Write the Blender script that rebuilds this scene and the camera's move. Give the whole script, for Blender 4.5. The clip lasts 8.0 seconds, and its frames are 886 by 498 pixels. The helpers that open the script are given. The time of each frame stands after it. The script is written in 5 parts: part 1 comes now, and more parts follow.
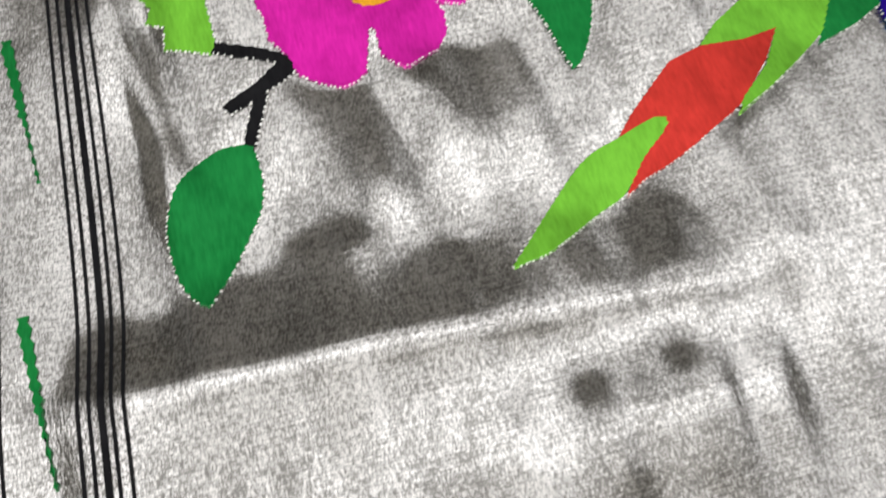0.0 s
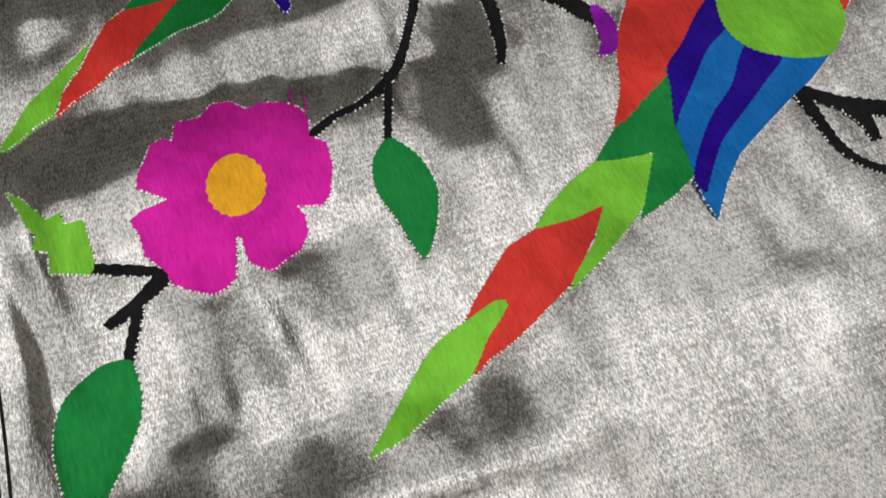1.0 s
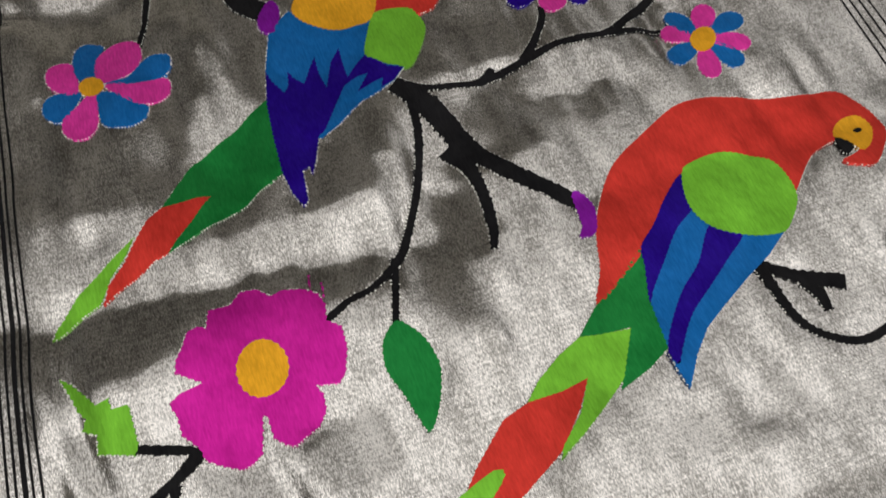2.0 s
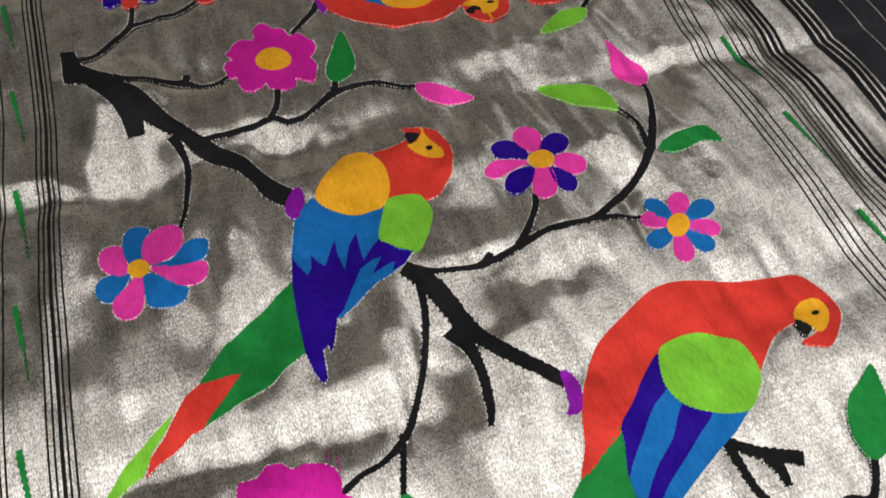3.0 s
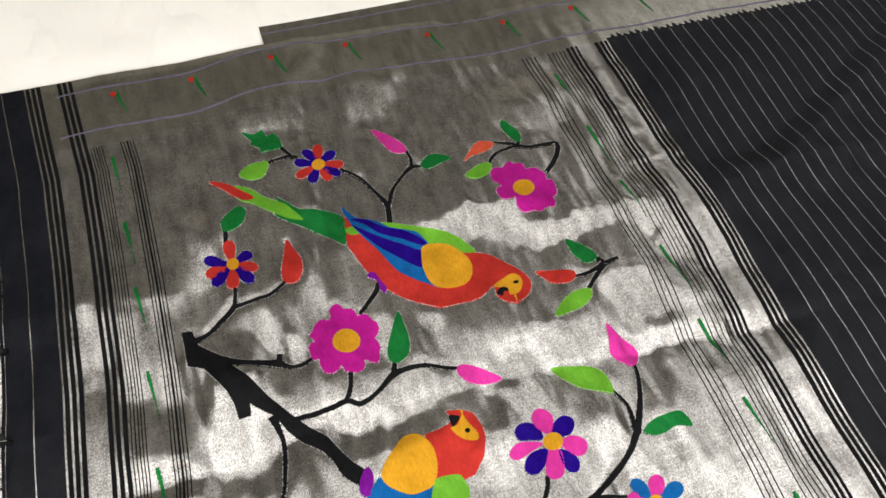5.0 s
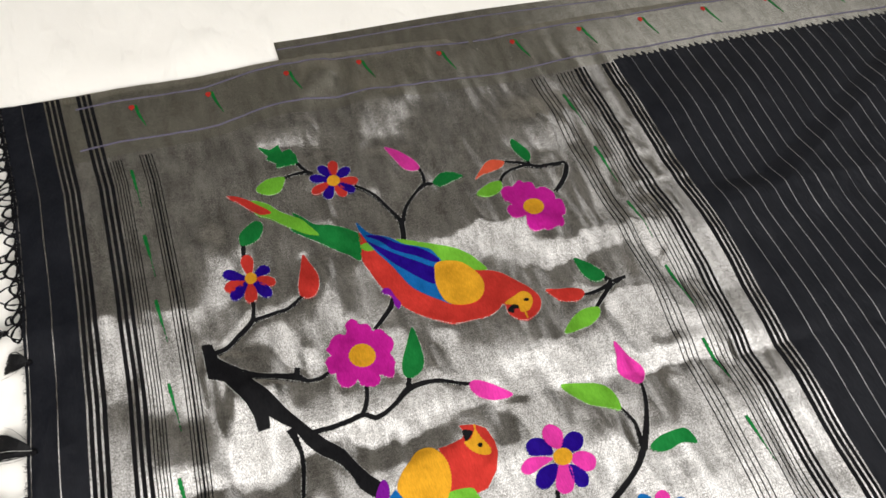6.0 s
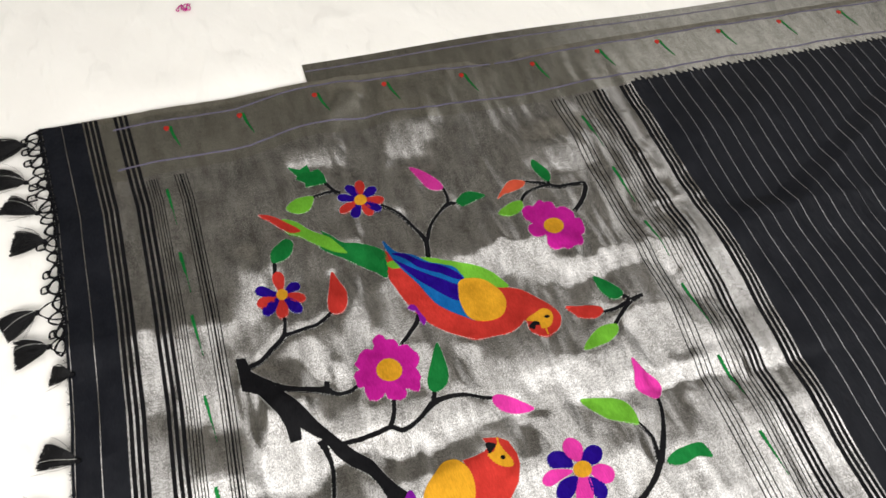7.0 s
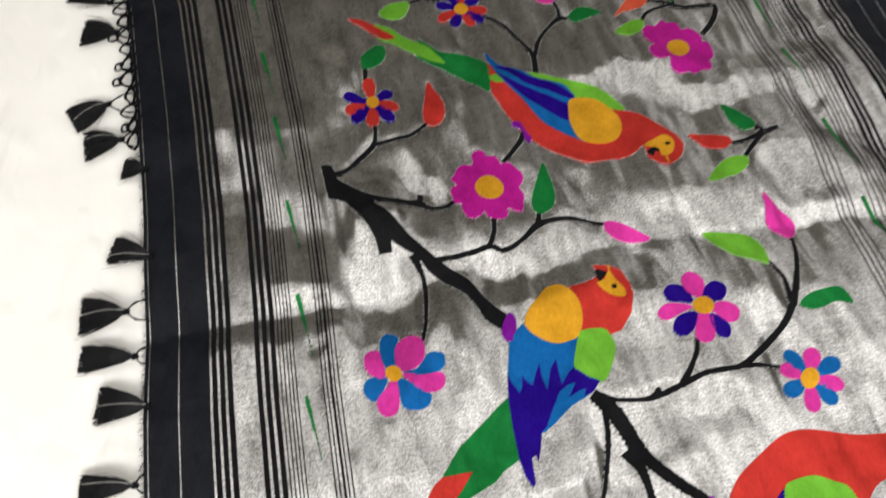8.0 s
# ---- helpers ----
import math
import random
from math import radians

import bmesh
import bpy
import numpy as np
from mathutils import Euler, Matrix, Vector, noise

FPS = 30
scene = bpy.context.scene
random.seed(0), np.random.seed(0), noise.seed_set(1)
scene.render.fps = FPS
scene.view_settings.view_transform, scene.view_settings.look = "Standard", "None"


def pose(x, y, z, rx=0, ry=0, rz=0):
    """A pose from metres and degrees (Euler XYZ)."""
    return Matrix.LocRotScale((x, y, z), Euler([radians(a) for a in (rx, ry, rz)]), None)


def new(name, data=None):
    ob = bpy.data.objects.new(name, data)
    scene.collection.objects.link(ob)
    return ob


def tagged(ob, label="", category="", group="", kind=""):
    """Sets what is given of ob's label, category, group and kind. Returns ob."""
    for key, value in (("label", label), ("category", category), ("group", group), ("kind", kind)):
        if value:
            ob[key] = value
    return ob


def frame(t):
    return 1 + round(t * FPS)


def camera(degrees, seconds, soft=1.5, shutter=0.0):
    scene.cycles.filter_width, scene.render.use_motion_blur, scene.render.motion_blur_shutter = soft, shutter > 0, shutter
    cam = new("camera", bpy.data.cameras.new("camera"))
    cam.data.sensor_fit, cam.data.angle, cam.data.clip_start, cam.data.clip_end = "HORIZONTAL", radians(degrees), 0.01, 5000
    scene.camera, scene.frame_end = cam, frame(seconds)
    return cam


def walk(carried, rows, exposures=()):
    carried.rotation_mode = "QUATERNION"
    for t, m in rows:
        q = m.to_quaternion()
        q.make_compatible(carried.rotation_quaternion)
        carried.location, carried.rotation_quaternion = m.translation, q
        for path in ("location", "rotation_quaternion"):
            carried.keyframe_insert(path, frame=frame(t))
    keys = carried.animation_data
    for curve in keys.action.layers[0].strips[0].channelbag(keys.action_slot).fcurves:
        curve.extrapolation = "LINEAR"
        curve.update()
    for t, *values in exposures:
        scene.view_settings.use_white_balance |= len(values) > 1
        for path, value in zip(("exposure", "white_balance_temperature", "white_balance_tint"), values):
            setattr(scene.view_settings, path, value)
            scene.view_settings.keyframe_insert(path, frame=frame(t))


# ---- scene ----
cam = camera(55.6, 8.0, soft=1.6, shutter=0.2)
# seconds; place of the eye; turn in degrees
ROWS = [
    (0, -0.2840, -0.4088, 0.2493, 21.93, -3.12, -15.44),
    (0.5, -0.2519, -0.3966, 0.2838, 24.00, -3.05, -18.05),
    (1, -0.2364, -0.3882, 0.3026, 25.50, -3.20, -20.00),
    (1.5, -0.2350, -0.3798, 0.3290, 28.15, -3.00, -20.76),
    (2.8, -0.2355, -0.3608, 0.4288, 35.81, -2.71, -20.58),
    (3, -0.2337, -0.3567, 0.4462, 36.60, -2.91, -20.19),
    (3.5, -0.2442, -0.3365, 0.4856, 38.01, -4.01, -19.35),
    (4, -0.2635, -0.3045, 0.5539, 37.60, -4.70, -18.93),
    (4.5, -0.2634, -0.2790, 0.6745, 37.13, -4.34, -18.77),
    (4.7, -0.2468, -0.2683, 0.7150, 36.33, -3.48, -18.61),
    (6, -0.2769, -0.2470, 0.7696, 36.23, -4.85, -18.36),
    (6.5, -0.2914, -0.2471, 0.8016, 36.36, -4.70, -18.16),
    (7, -0.2957, -0.2519, 0.8039, 36.66, -4.36, -17.64),
    (7.5, -0.3043, -0.2540, 0.7649, 35.25, -4.00, -16.09),
    (8, -0.3421, -0.2696, 0.6660, 30.34, -3.11, -12.85),
]
walk(cam, [(t, pose(x, y, z, rx, ry, rz)) for t, x, y, z, rx, ry, rz in ROWS],
     [(0, -0.08, 6350, 10), (0.5, -0.13, 6400, 10), (1.0, -0.38, 6500, 10), (1.5, -0.66, 6600, 10), (3, -0.08, 6750, 10), (3.5, 0.11, 6780, 10), (4, 0.15, 6760, 10),
      (4.5, 0.05, 6700, 10), (6, 0.02, 6550, 10), (7.5, 0.06, 6500, 10), (8, -0.17, 6500, 10)])

# ---- room light from unseen added lights, and exposure ----
world = bpy.data.worlds.new("room_air")
world.use_nodes = True
scene.world = world
world.node_tree.nodes["Background"].inputs[0].default_value = (0.9, 0.95, 1.0, 1)
world.node_tree.nodes["Background"].inputs[1].default_value = 0.05


def added_light(name, x, y, z, sx, sy, watts, color):
    data = bpy.data.lights.new(name, "AREA")
    data.shape, data.size, data.size_y, data.energy, data.color = "RECTANGLE", sx, sy, watts, color
    ob = new(name, data)
    ob.location = (x, y, z)
    return tagged(ob, "unseen area light added under the ceiling", "lamp")


# Unseen wide pair, added to be mirrored in the silver cloth.
added_light("added_light", 0.7, 0.18, 2.25, 5.4, 2.35, 35.0, (1.0, 0.99, 0.98))
added_light("added_light", 0.7, 0.10, 2.23, 5.0, 0.80, 9.5, (1.0, 0.99, 0.98))
# Unseen dim fill, added to lift reflections at the far right.
added_light("added_light", 2.9, 2.5, 2.25, 2.2, 2.0, 8.0, (1.0, 0.99, 0.97))
# Unseen strong fill, added behind the eye to whiten the sheet.
added_light("added_light", -0.6, -2.5, 2.25, 3.5, 1.2, 235.0, (1.0, 0.985, 0.96))


# ---- materials ----
def nodes_of(name):
    m = bpy.data.materials.new(name)
    m.use_nodes = True
    t = m.node_tree
    return m, t, t.nodes["Principled BSDF"]


def grain(t, size, detail=3.0, rough=0.55):
    """Noise in real metres; size is the number of lumps to the metre along x, y and z."""
    co = t.nodes.new("ShaderNodeNewGeometry")
    mp = t.nodes.new("ShaderNodeMapping")
    mp.inputs["Scale"].default_value = size
    no = t.nodes.new("ShaderNodeTexNoise")
    no.inputs["Scale"].default_value = 1.0
    no.inputs["Detail"].default_value = detail
    no.inputs["Roughness"].default_value = rough
    t.links.new(co.outputs["Position"], mp.inputs["Vector"])
    t.links.new(mp.outputs["Vector"], no.inputs["Vector"])
    return no.outputs["Fac"]


def ramp(t, fac, low, high, a=0.3, b=0.7):
    r = t.nodes.new("ShaderNodeValToRGB")
    r.color_ramp.elements[0].position, r.color_ramp.elements[1].position = a, b
    r.color_ramp.elements[0].color, r.color_ramp.elements[1].color = (*low, 1), (*high, 1)
    t.links.new(fac, r.inputs["Fac"])
    return r.outputs["Color"]


def spread(t, fac, low, high, a=0.3, b=0.7):
    r = t.nodes.new("ShaderNodeMapRange")
    r.inputs["From Min"].default_value, r.inputs["From Max"].default_value = a, b
    r.inputs["To Min"].default_value, r.inputs["To Max"].default_value = low, high
    t.links.new(fac, r.inputs["Value"])
    return r.outputs["Result"]


def relief(t, layers):
    """A chain of bumps: (height, metres)."""
    last = None
    for height, metres in layers:
        b = t.nodes.new("ShaderNodeBump")
        b.inputs["Distance"].default_value = metres
        t.links.new(height, b.inputs["Height"])
        if last:
            t.links.new(last, b.inputs["Normal"])
        last = b.outputs["Normal"]
    return last


def mixed(t, a, b, share):
    m = t.nodes.new("ShaderNodeMix")
    m.inputs["Factor"].default_value = share
    t.links.new(a, m.inputs["A"])
    t.links.new(b, m.inputs["B"])
    return m.outputs["Result"]


def silver_cloth(name, low, high, dull=0.0):
    """Silver weft floating over a grey warp: bright specks, dark gaps, faint lines of single threads."""
    m, t, p = nodes_of(name)
    specks = grain(t, (1900, 560, 300), 2.0, 0.7)
    threads = grain(t, (45, 1500, 300), 2.0, 0.6)
    flecks = grain(t, (800, 300, 300), 2.0, 0.6)
    # The coarse noise puts a streaky, mottled sheen into the base colour.
    t.links.new(ramp(t, mixed(t, mixed(t, mixed(t, specks, flecks, 0.20), threads, 0.18), grain(t, (70, 22, 30), 4.0, 0.6), 0.25), low, high, 0.43, 0.57), p.inputs["Base Color"])
    p.inputs["Metallic"].default_value = 0.92
    t.links.new(spread(t, grain(t, (85, 20, 40), 4.0, 0.6), 0.10 + dull, 0.22 + dull), p.inputs["Roughness"])
    t.links.new(relief(t, [(grain(t, (1000, 300, 60), 2.0), 0.00010), (grain(t, (2100, 600, 300), 2.0), 0.00005)]), p.inputs["Normal"])
    return m


def silk(name, color, shine=0.40, glow=0.55):
    m, t, p = nodes_of(name)
    dark = tuple(c * 0.76 for c in color)
    light = tuple(min(1.0, c * 1.15 + 0.005) for c in color)
    t.links.new(ramp(t, mixed(t, grain(t, (1000, 190, 200), 3.0, 0.6), grain(t, (38, 30, 30), 4.0, 0.6), 0.5), dark, light, 0.36, 0.64), p.inputs["Base Color"])
    p.inputs["Roughness"].default_value = shine
    p.inputs["Metallic"].default_value = glow
    p.inputs["Specular IOR Level"].default_value = 0.03
    t.links.new(relief(t, [(grain(t, (40, 22, 20), 3.0), 0.003), (grain(t, (1100, 260, 500), 2.0), 0.00012)]), p.inputs["Normal"])
    return m


SILVER = silver_cloth("silver_zari", (0.23, 0.222, 0.21), (0.74, 0.724, 0.712))
SILVER_BORDER = silver_cloth("silver_border", (0.31, 0.298, 0.26), (0.58, 0.565, 0.52), 0.03)
# Pale and nearly matt, so the stitches' glint is put into the colour.
SILVER_THREAD = silk("silver_thread", (0.70, 0.69, 0.66), 0.5, 0.2)
BLACK_SILK = silk("black_silk", (0.0040, 0.0048, 0.0080), 0.42, 0.0)
BLACK_SILK.node_tree.nodes["Principled BSDF"].inputs["Specular IOR Level"].default_value = 0.13
BLACK_THREAD = silk("black_thread", (0.005, 0.005, 0.006), 0.7, 0.0)
TASSEL_SILK = silk("tassel_silk", (0.010, 0.010, 0.011), 0.38, 0.0)
TASSEL_SILK.node_tree.nodes["Principled BSDF"].inputs["Specular IOR Level"].default_value = 0.14
RED = silk("red_silk", (0.52, 0.035, 0.026))
ORANGE = silk("orange_silk", (0.68, 0.10, 0.05))
MAGENTA = silk("magenta_silk", (0.50, 0.012, 0.28))
PINK = silk("pink_silk", (0.66, 0.04, 0.33))
GOLD = silk("golden_silk", (0.70, 0.34, 0.02))
LIME = silk("light_green_silk", (0.155, 0.44, 0.035))
GREEN = silk("dark_green_silk", (0.008, 0.17, 0.035))
INDIGO = silk("indigo_silk", (0.014, 0.001, 0.20))
BLUE = silk("blue_silk", (0.005, 0.115, 0.37))
PURPLE = silk("purple_silk", (0.20, 0.008, 0.30))
SILVER_LINE = silk("silver_line", (0.64, 0.635, 0.65), 0.30, 0.95)
VIOLET_THREAD = silk("violet_thread", (0.125, 0.115, 0.165), 0.5, 0.25)


def plain(name, low, high, rough, size, bump=0.0, crumple=None):
    m, t, p = nodes_of(name)
    t.links.new(ramp(t, grain(t, size, 4.0), low, high), p.inputs["Base Color"])
    p.inputs["Roughness"].default_value = rough
    if bump:
        layers = [(grain(t, size, 5.0), bump), (grain(t, (900, 900, 900), 2.0), 0.0002)]
        if crumple:
            layers.append((spread(t, grain(t, crumple, 2.0, 0.4), 0, 1, 0.52, 0.72), 0.0018))
        t.links.new(relief(t, layers), p.inputs["Normal"])
    return m


SHEET = plain("white_cotton", (0.84, 0.815, 0.775), (0.89, 0.87, 0.83), 0.85, (6, 4, 5), 0.012, (34, 15, 20))
# Unseen walls and ceiling, toned dull and warm so tilted silver mirrors dark.
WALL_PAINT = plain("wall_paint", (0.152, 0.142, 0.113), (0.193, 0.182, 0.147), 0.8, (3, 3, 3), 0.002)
CEILING_PAINT = plain("ceiling_paint", (0.30, 0.288, 0.252), (0.34, 0.327, 0.29), 0.8, (3, 3, 3), 0.002)
# Paler than the other walls: an unseen reflector that lifts low reflections.
REFLECTOR_PAINT = plain("reflector_paint", (0.52, 0.495, 0.43), (0.58, 0.555, 0.49), 0.8, (3, 3, 3), 0.002)
FLOOR_TILE = plain("floor_tile", (0.36, 0.33, 0.30), (0.45, 0.42, 0.38), 0.35, (4, 4, 4), 0.001)

# ---- the shape of the cloth ----
# The cloth was stored folded: sharp creases run along its length, with slack waves between them.
FOLD_Y = [-0.75, -0.52, -0.46, -0.375, -0.345, -0.335, -0.30, -0.25, -0.19, -0.148, -0.144, -0.10, -0.06, 0.00, 0.030, 0.0540, 0.0575, 0.10, 0.15, 0.20, 0.2770, 0.2805, 0.32, 0.40, 0.46, 0.52, 0.60, 0.70]
FOLD_S = [0.00, 0.02, -0.02, 0.03, 0.05, -0.13, -0.13, 0.00, 0.05, -0.10, 0.11, 0.06, -0.02, -0.05, -0.08, -0.13, 0.13, 0.03, -0.04, 0.03, 0.11, -0.13, -0.04, 0.03, -0.05, 0.04, -0.05, -0.04]
# How far the three long creases stray from a straight line on their way across the cloth.
STRAY_X = [-0.45, -0.33, -0.26, -0.21, -0.13, -0.05, 0.04, 0.11, 0.18, 0.29, 0.60]
STRAY_LOW = [0.004, 0.000, -0.010, -0.014, -0.020, -0.022, -0.024, -0.026, -0.028, -0.030, -0.030]
STRAY_MIDDLE = [0.010, 0.010, 0.010, 0.030, 0.024, 0.022, 0.018, 0.013, 0.008, 0.000, -0.012]
STRAY_FAR = [-0.002, 0.003, 0.008, 0.008, 0.009, 0.020, 0.009, -0.004, -0.009, -0.017, -0.030]
# Pressed and crushed places of the cloth: centre, half width and half depth in millimetres, and the slope of each in thousandths.
HEM_CREASES = [(-173, 476, 41, 19, 192), (-107, 521, 19, 59, 295), (-44, 482, 32, 36, 275), (-101, 459, 21, 69, 2), (55, 466, 49, 36, 6), (142, 414, 49, 28, 238), (-7, 322, 65, 31, -75), (135, 262, 66, 15, -112), (-199, 315, 65, 26, 100), (-150, 315, 19, 35, 180), (-227, 275, 85, 15, -104), (29, 273, 64, 12, 274), (47, 256, 29, 23, 264), (127, 243, 50, 10, 136), (207, 234, 31, 14, 250), (101, 211, 39, 16, -45), (167, 199, 20, 22, 28)]
END_CREASES = [(236, 200, 20, 34, 228), (-73, 282, 28, 17, 0), (-19, 155, 53, 27, -82), (-74, 150, 16, 27, 75), (-56, 128, 12, 17, -20), (37, 134, 29, 22, -196), (-8, 103, 40, 13, 163), (62, 88, 33, 21, 32), (151, 134, 30, 32, 184), (-93, 146, 16, 18, -88), (-133, 157, 12, 26, 80), (-139, 81, 49, 7, 148), (-179, 82, 22, 10, 148), (-221, 187, 12, 31, 219), (-246, 222, 16, 23, 123), (-271, 182, 15, 11, -64), (-288, 116, 27, 30, 172)]
REAR_CREASES = [(-299, 227, 10, 28, 126), (-245, 134, 22, 12, -96), (-202, 117, 26, 12, -28), (-139, 54, 48, 13, -252), (-40, 53, 19, 14, -252), (133, 30, 30, 32, -269), (64, 32, 12, 12, -167), (-22, 46, 15, 27, 2), (-68, 2, 22, 22, 91), (50, -24, 19, 22, 71), (99, -47, 19, 12, -326), (-277, 62, 45, 11, -246), (-406, 253, 12, 17, 262), (-401, 204, 14, 26, 111), (-408, 136, 11, 35, -94), (-331, 229, 14, 17, 247), (-359, 122, 16, 35, -104)]
BACK_CREASES = [(-321, 181, 8, 38, 216), (261, 38, 38, 14, -163), (275, 111, 40, 21, 48), (274, 177, 27, 30, 213), (187, -37, 53, 44, 62), (-280, 57, 37, 13, -90), (-336, 25, 18, 28, 143), (-226, -32, 11, 39, 215), (-250, -1, 14, 32, 42), (-326, -57, 19, 12, -88), (-306, -86, 16, 18, 44), (-353, -15, 13, 21, 30), (-86, -43, 23, 20, -75), (-76, -73, 30, 8, 177), (-24, -81, 23, 12, 169), (-57, -106, 40, 12, -136), (49, -19, 16, 27, 226)]
FAR_CREASES = [(96, -36, 17, 29, 11), (161, -77, 34, 18, 173), (110, -94, 20, 9, -124), (153, -132, 28, 12, 118), (-161, -87, 16, 20, -117), (-167, -118, 24, 11, 132), (-100, -151, 20, 21, -182), (-85, -171, 17, 17, 77), (-215, -126, 19, 14, 4), (-295, 108, 33, 36, 329), (-336, 164, 20, 36, 168), (-366, 85, 22, 11, 312), (-176, 85, 24, 12, 311), (149, 75, 53, 10, 304), (257, 66, 30, 10, 296), (168, 24, 28, 28, -30), (-167, -54, 22, 21, -86)]
UPPER_CREASES = [(-314, 280, 58, 52, 320), (-358, 201, 24, 51, 272), (-274, -74, 36, 21, -77), (-242, -118, 15, 10, -30), (-241, -148, 27, 8, 224), (-187, -146, 28, 9, 226), (-302, -107, 9, 7, 269), (-297, -172, 29, 19, -186), (-235, -164, 34, 5, -176), (-185, -176, 15, 7, -191), (-142, -195, 19, 26, -214), (-92, -145, 24, 20, 27), (-107, -219, 20, 39, 132), (-196, -242, 14, 22, 101), (-157, -233, 9, 16, 0), (-259, -270, 6, 11, -222), (-324, -233, 5, 26, -166)]
MIDDLE_CREASES = [(-333, -224, 4, 31, 126), (31, -230, 13, 12, 118), (12, -292, 15, 15, 40), (-32, -311, 9, 6, -284), (-55, -280, 10, 12, 44), (-224, -283, 23, 15, 40), (-67, -340, 40, 23, 0), (-178, -107, 19, 21, -202), (-208, -142, 33, 9, 142), (-126, -164, 14, 24, -262), (-91, -198, 18, 25, 79), (-88, -124, 37, 8, -220), (-27, -93, 32, 8, 192), (-236, -62, 11, 30, 221), (-296, -75, 22, 19, 9), (-325, -139, 14, 13, 145), (-340, -80, 5, 44, 84)]
LOWER_CREASES = [(191, -70, 33, 29, 94), (94, -130, 22, 12, 154), (161, -78, 32, 14, 6), (-401, 115, 15, 34, -59), (-415, 4, 18, 39, 135), (-346, 110, 25, 32, -63), (-340, 14, 10, 23, -136), (-333, -28, 18, 29, 109), (-378, 22, 14, 20, 150), (-366, 297, 64, 28, -91), (-369, 229, 53, 28, 247), (-330, 184, 17, 51, 217), (-280, 233, 23, 28, 129), (215, 259, 77, 16, -114), (135, 236, 114, 17, 251), (15, 267, 39, 22, 271), (288, 174, 34, 52, 211)]
NEAR_CREASES = [(249, 210, 28, 31, 235), (278, 98, 33, 27, 39), (161, -106, 47, 31, 179), (-284, 100, 28, 33, 355), (-345, 78, 21, 8, 339), (-330, 4, 13, 27, 160), (-266, -53, 13, 24, 110), (-263, -266, 20, 21, -221), (-214, -255, 19, 20, -203), (-281, -294, 16, 8, -170), (-324, -245, 7, 28, -187), (-331, -222, 5, 27, 226), (-242, -271, 4, 15, 30), (-191, -286, 8, 17, -40), (-106, -309, 20, 31, 0), (-371, -320, 6, 12, 0), (-330, -290, 4, 15, -40)]
# Slow swell of the cloth, in tenths of a millimetre, on knots 90 by 100 mm apart.
SWELL = [[-18, 22, -10, 7, -7, -21, 5, -16, 11],
         [2, -20, -31, 5, 15, 13, -18, 10, -9],
         [1, 11, 35, -12, -14, -5, 17, -1, 10],
         [0, 7, 7, 6, 11, 0, -13, 9, -22],
         [6, 11, -6, -6, -4, -2, -2, -11, 6],
         [-29, -4, -8, 9, 3, -17, 5, 6, 32],
         [24, 33, 16, -8, -15, 34, 2, 22, -13],
         [2, -20, 4, 20, 11, -5, -5, -34, -21],
         [4, -23, -17, -35, 12, -16, 13, 14, 11],
         [-14, 10, -4, 36, 27, 10, -42, -10, 11]]
GX, GY = np.arange(-0.56, 1.26, 0.0025), np.arange(-0.66, 0.74, 0.0025)


def lumps(scale_x, scale_y, seed):
    """Soft random field on the cloth's grid, about -1 to 1."""
    rnd = np.random.RandomState(seed)
    nx, ny = int((GX[-1] - GX[0]) * scale_x) + 3, int((GY[-1] - GY[0]) * scale_y) + 3
    knots = rnd.uniform(-1, 1, (ny, nx))
    u, v = (GX - GX[0]) * scale_x, (GY - GY[0]) * scale_y
    i, j = u.astype(int), v.astype(int)
    a, b = u - i, v - j
    a, b = a * a * (3 - 2 * a), (b * b * (3 - 2 * b))[:, None]
    low = knots[j][:, i] * (1 - a) + knots[j][:, i + 1] * a
    high = knots[j + 1][:, i] * (1 - a) + knots[j + 1][:, i + 1] * a
    return low * (1 - b) + high * b


def blurred(field, n, axis):
    k = np.hanning(n + 2)[1:-1]
    k /= k.sum()
    pad = [(0, 0), (0, 0)]
    pad[axis] = (n // 2, n - 1 - n // 2)
    wide = np.pad(field, pad, mode="edge")
    return np.apply_along_axis(lambda r: np.convolve(r, k, "valid"), axis, wide)


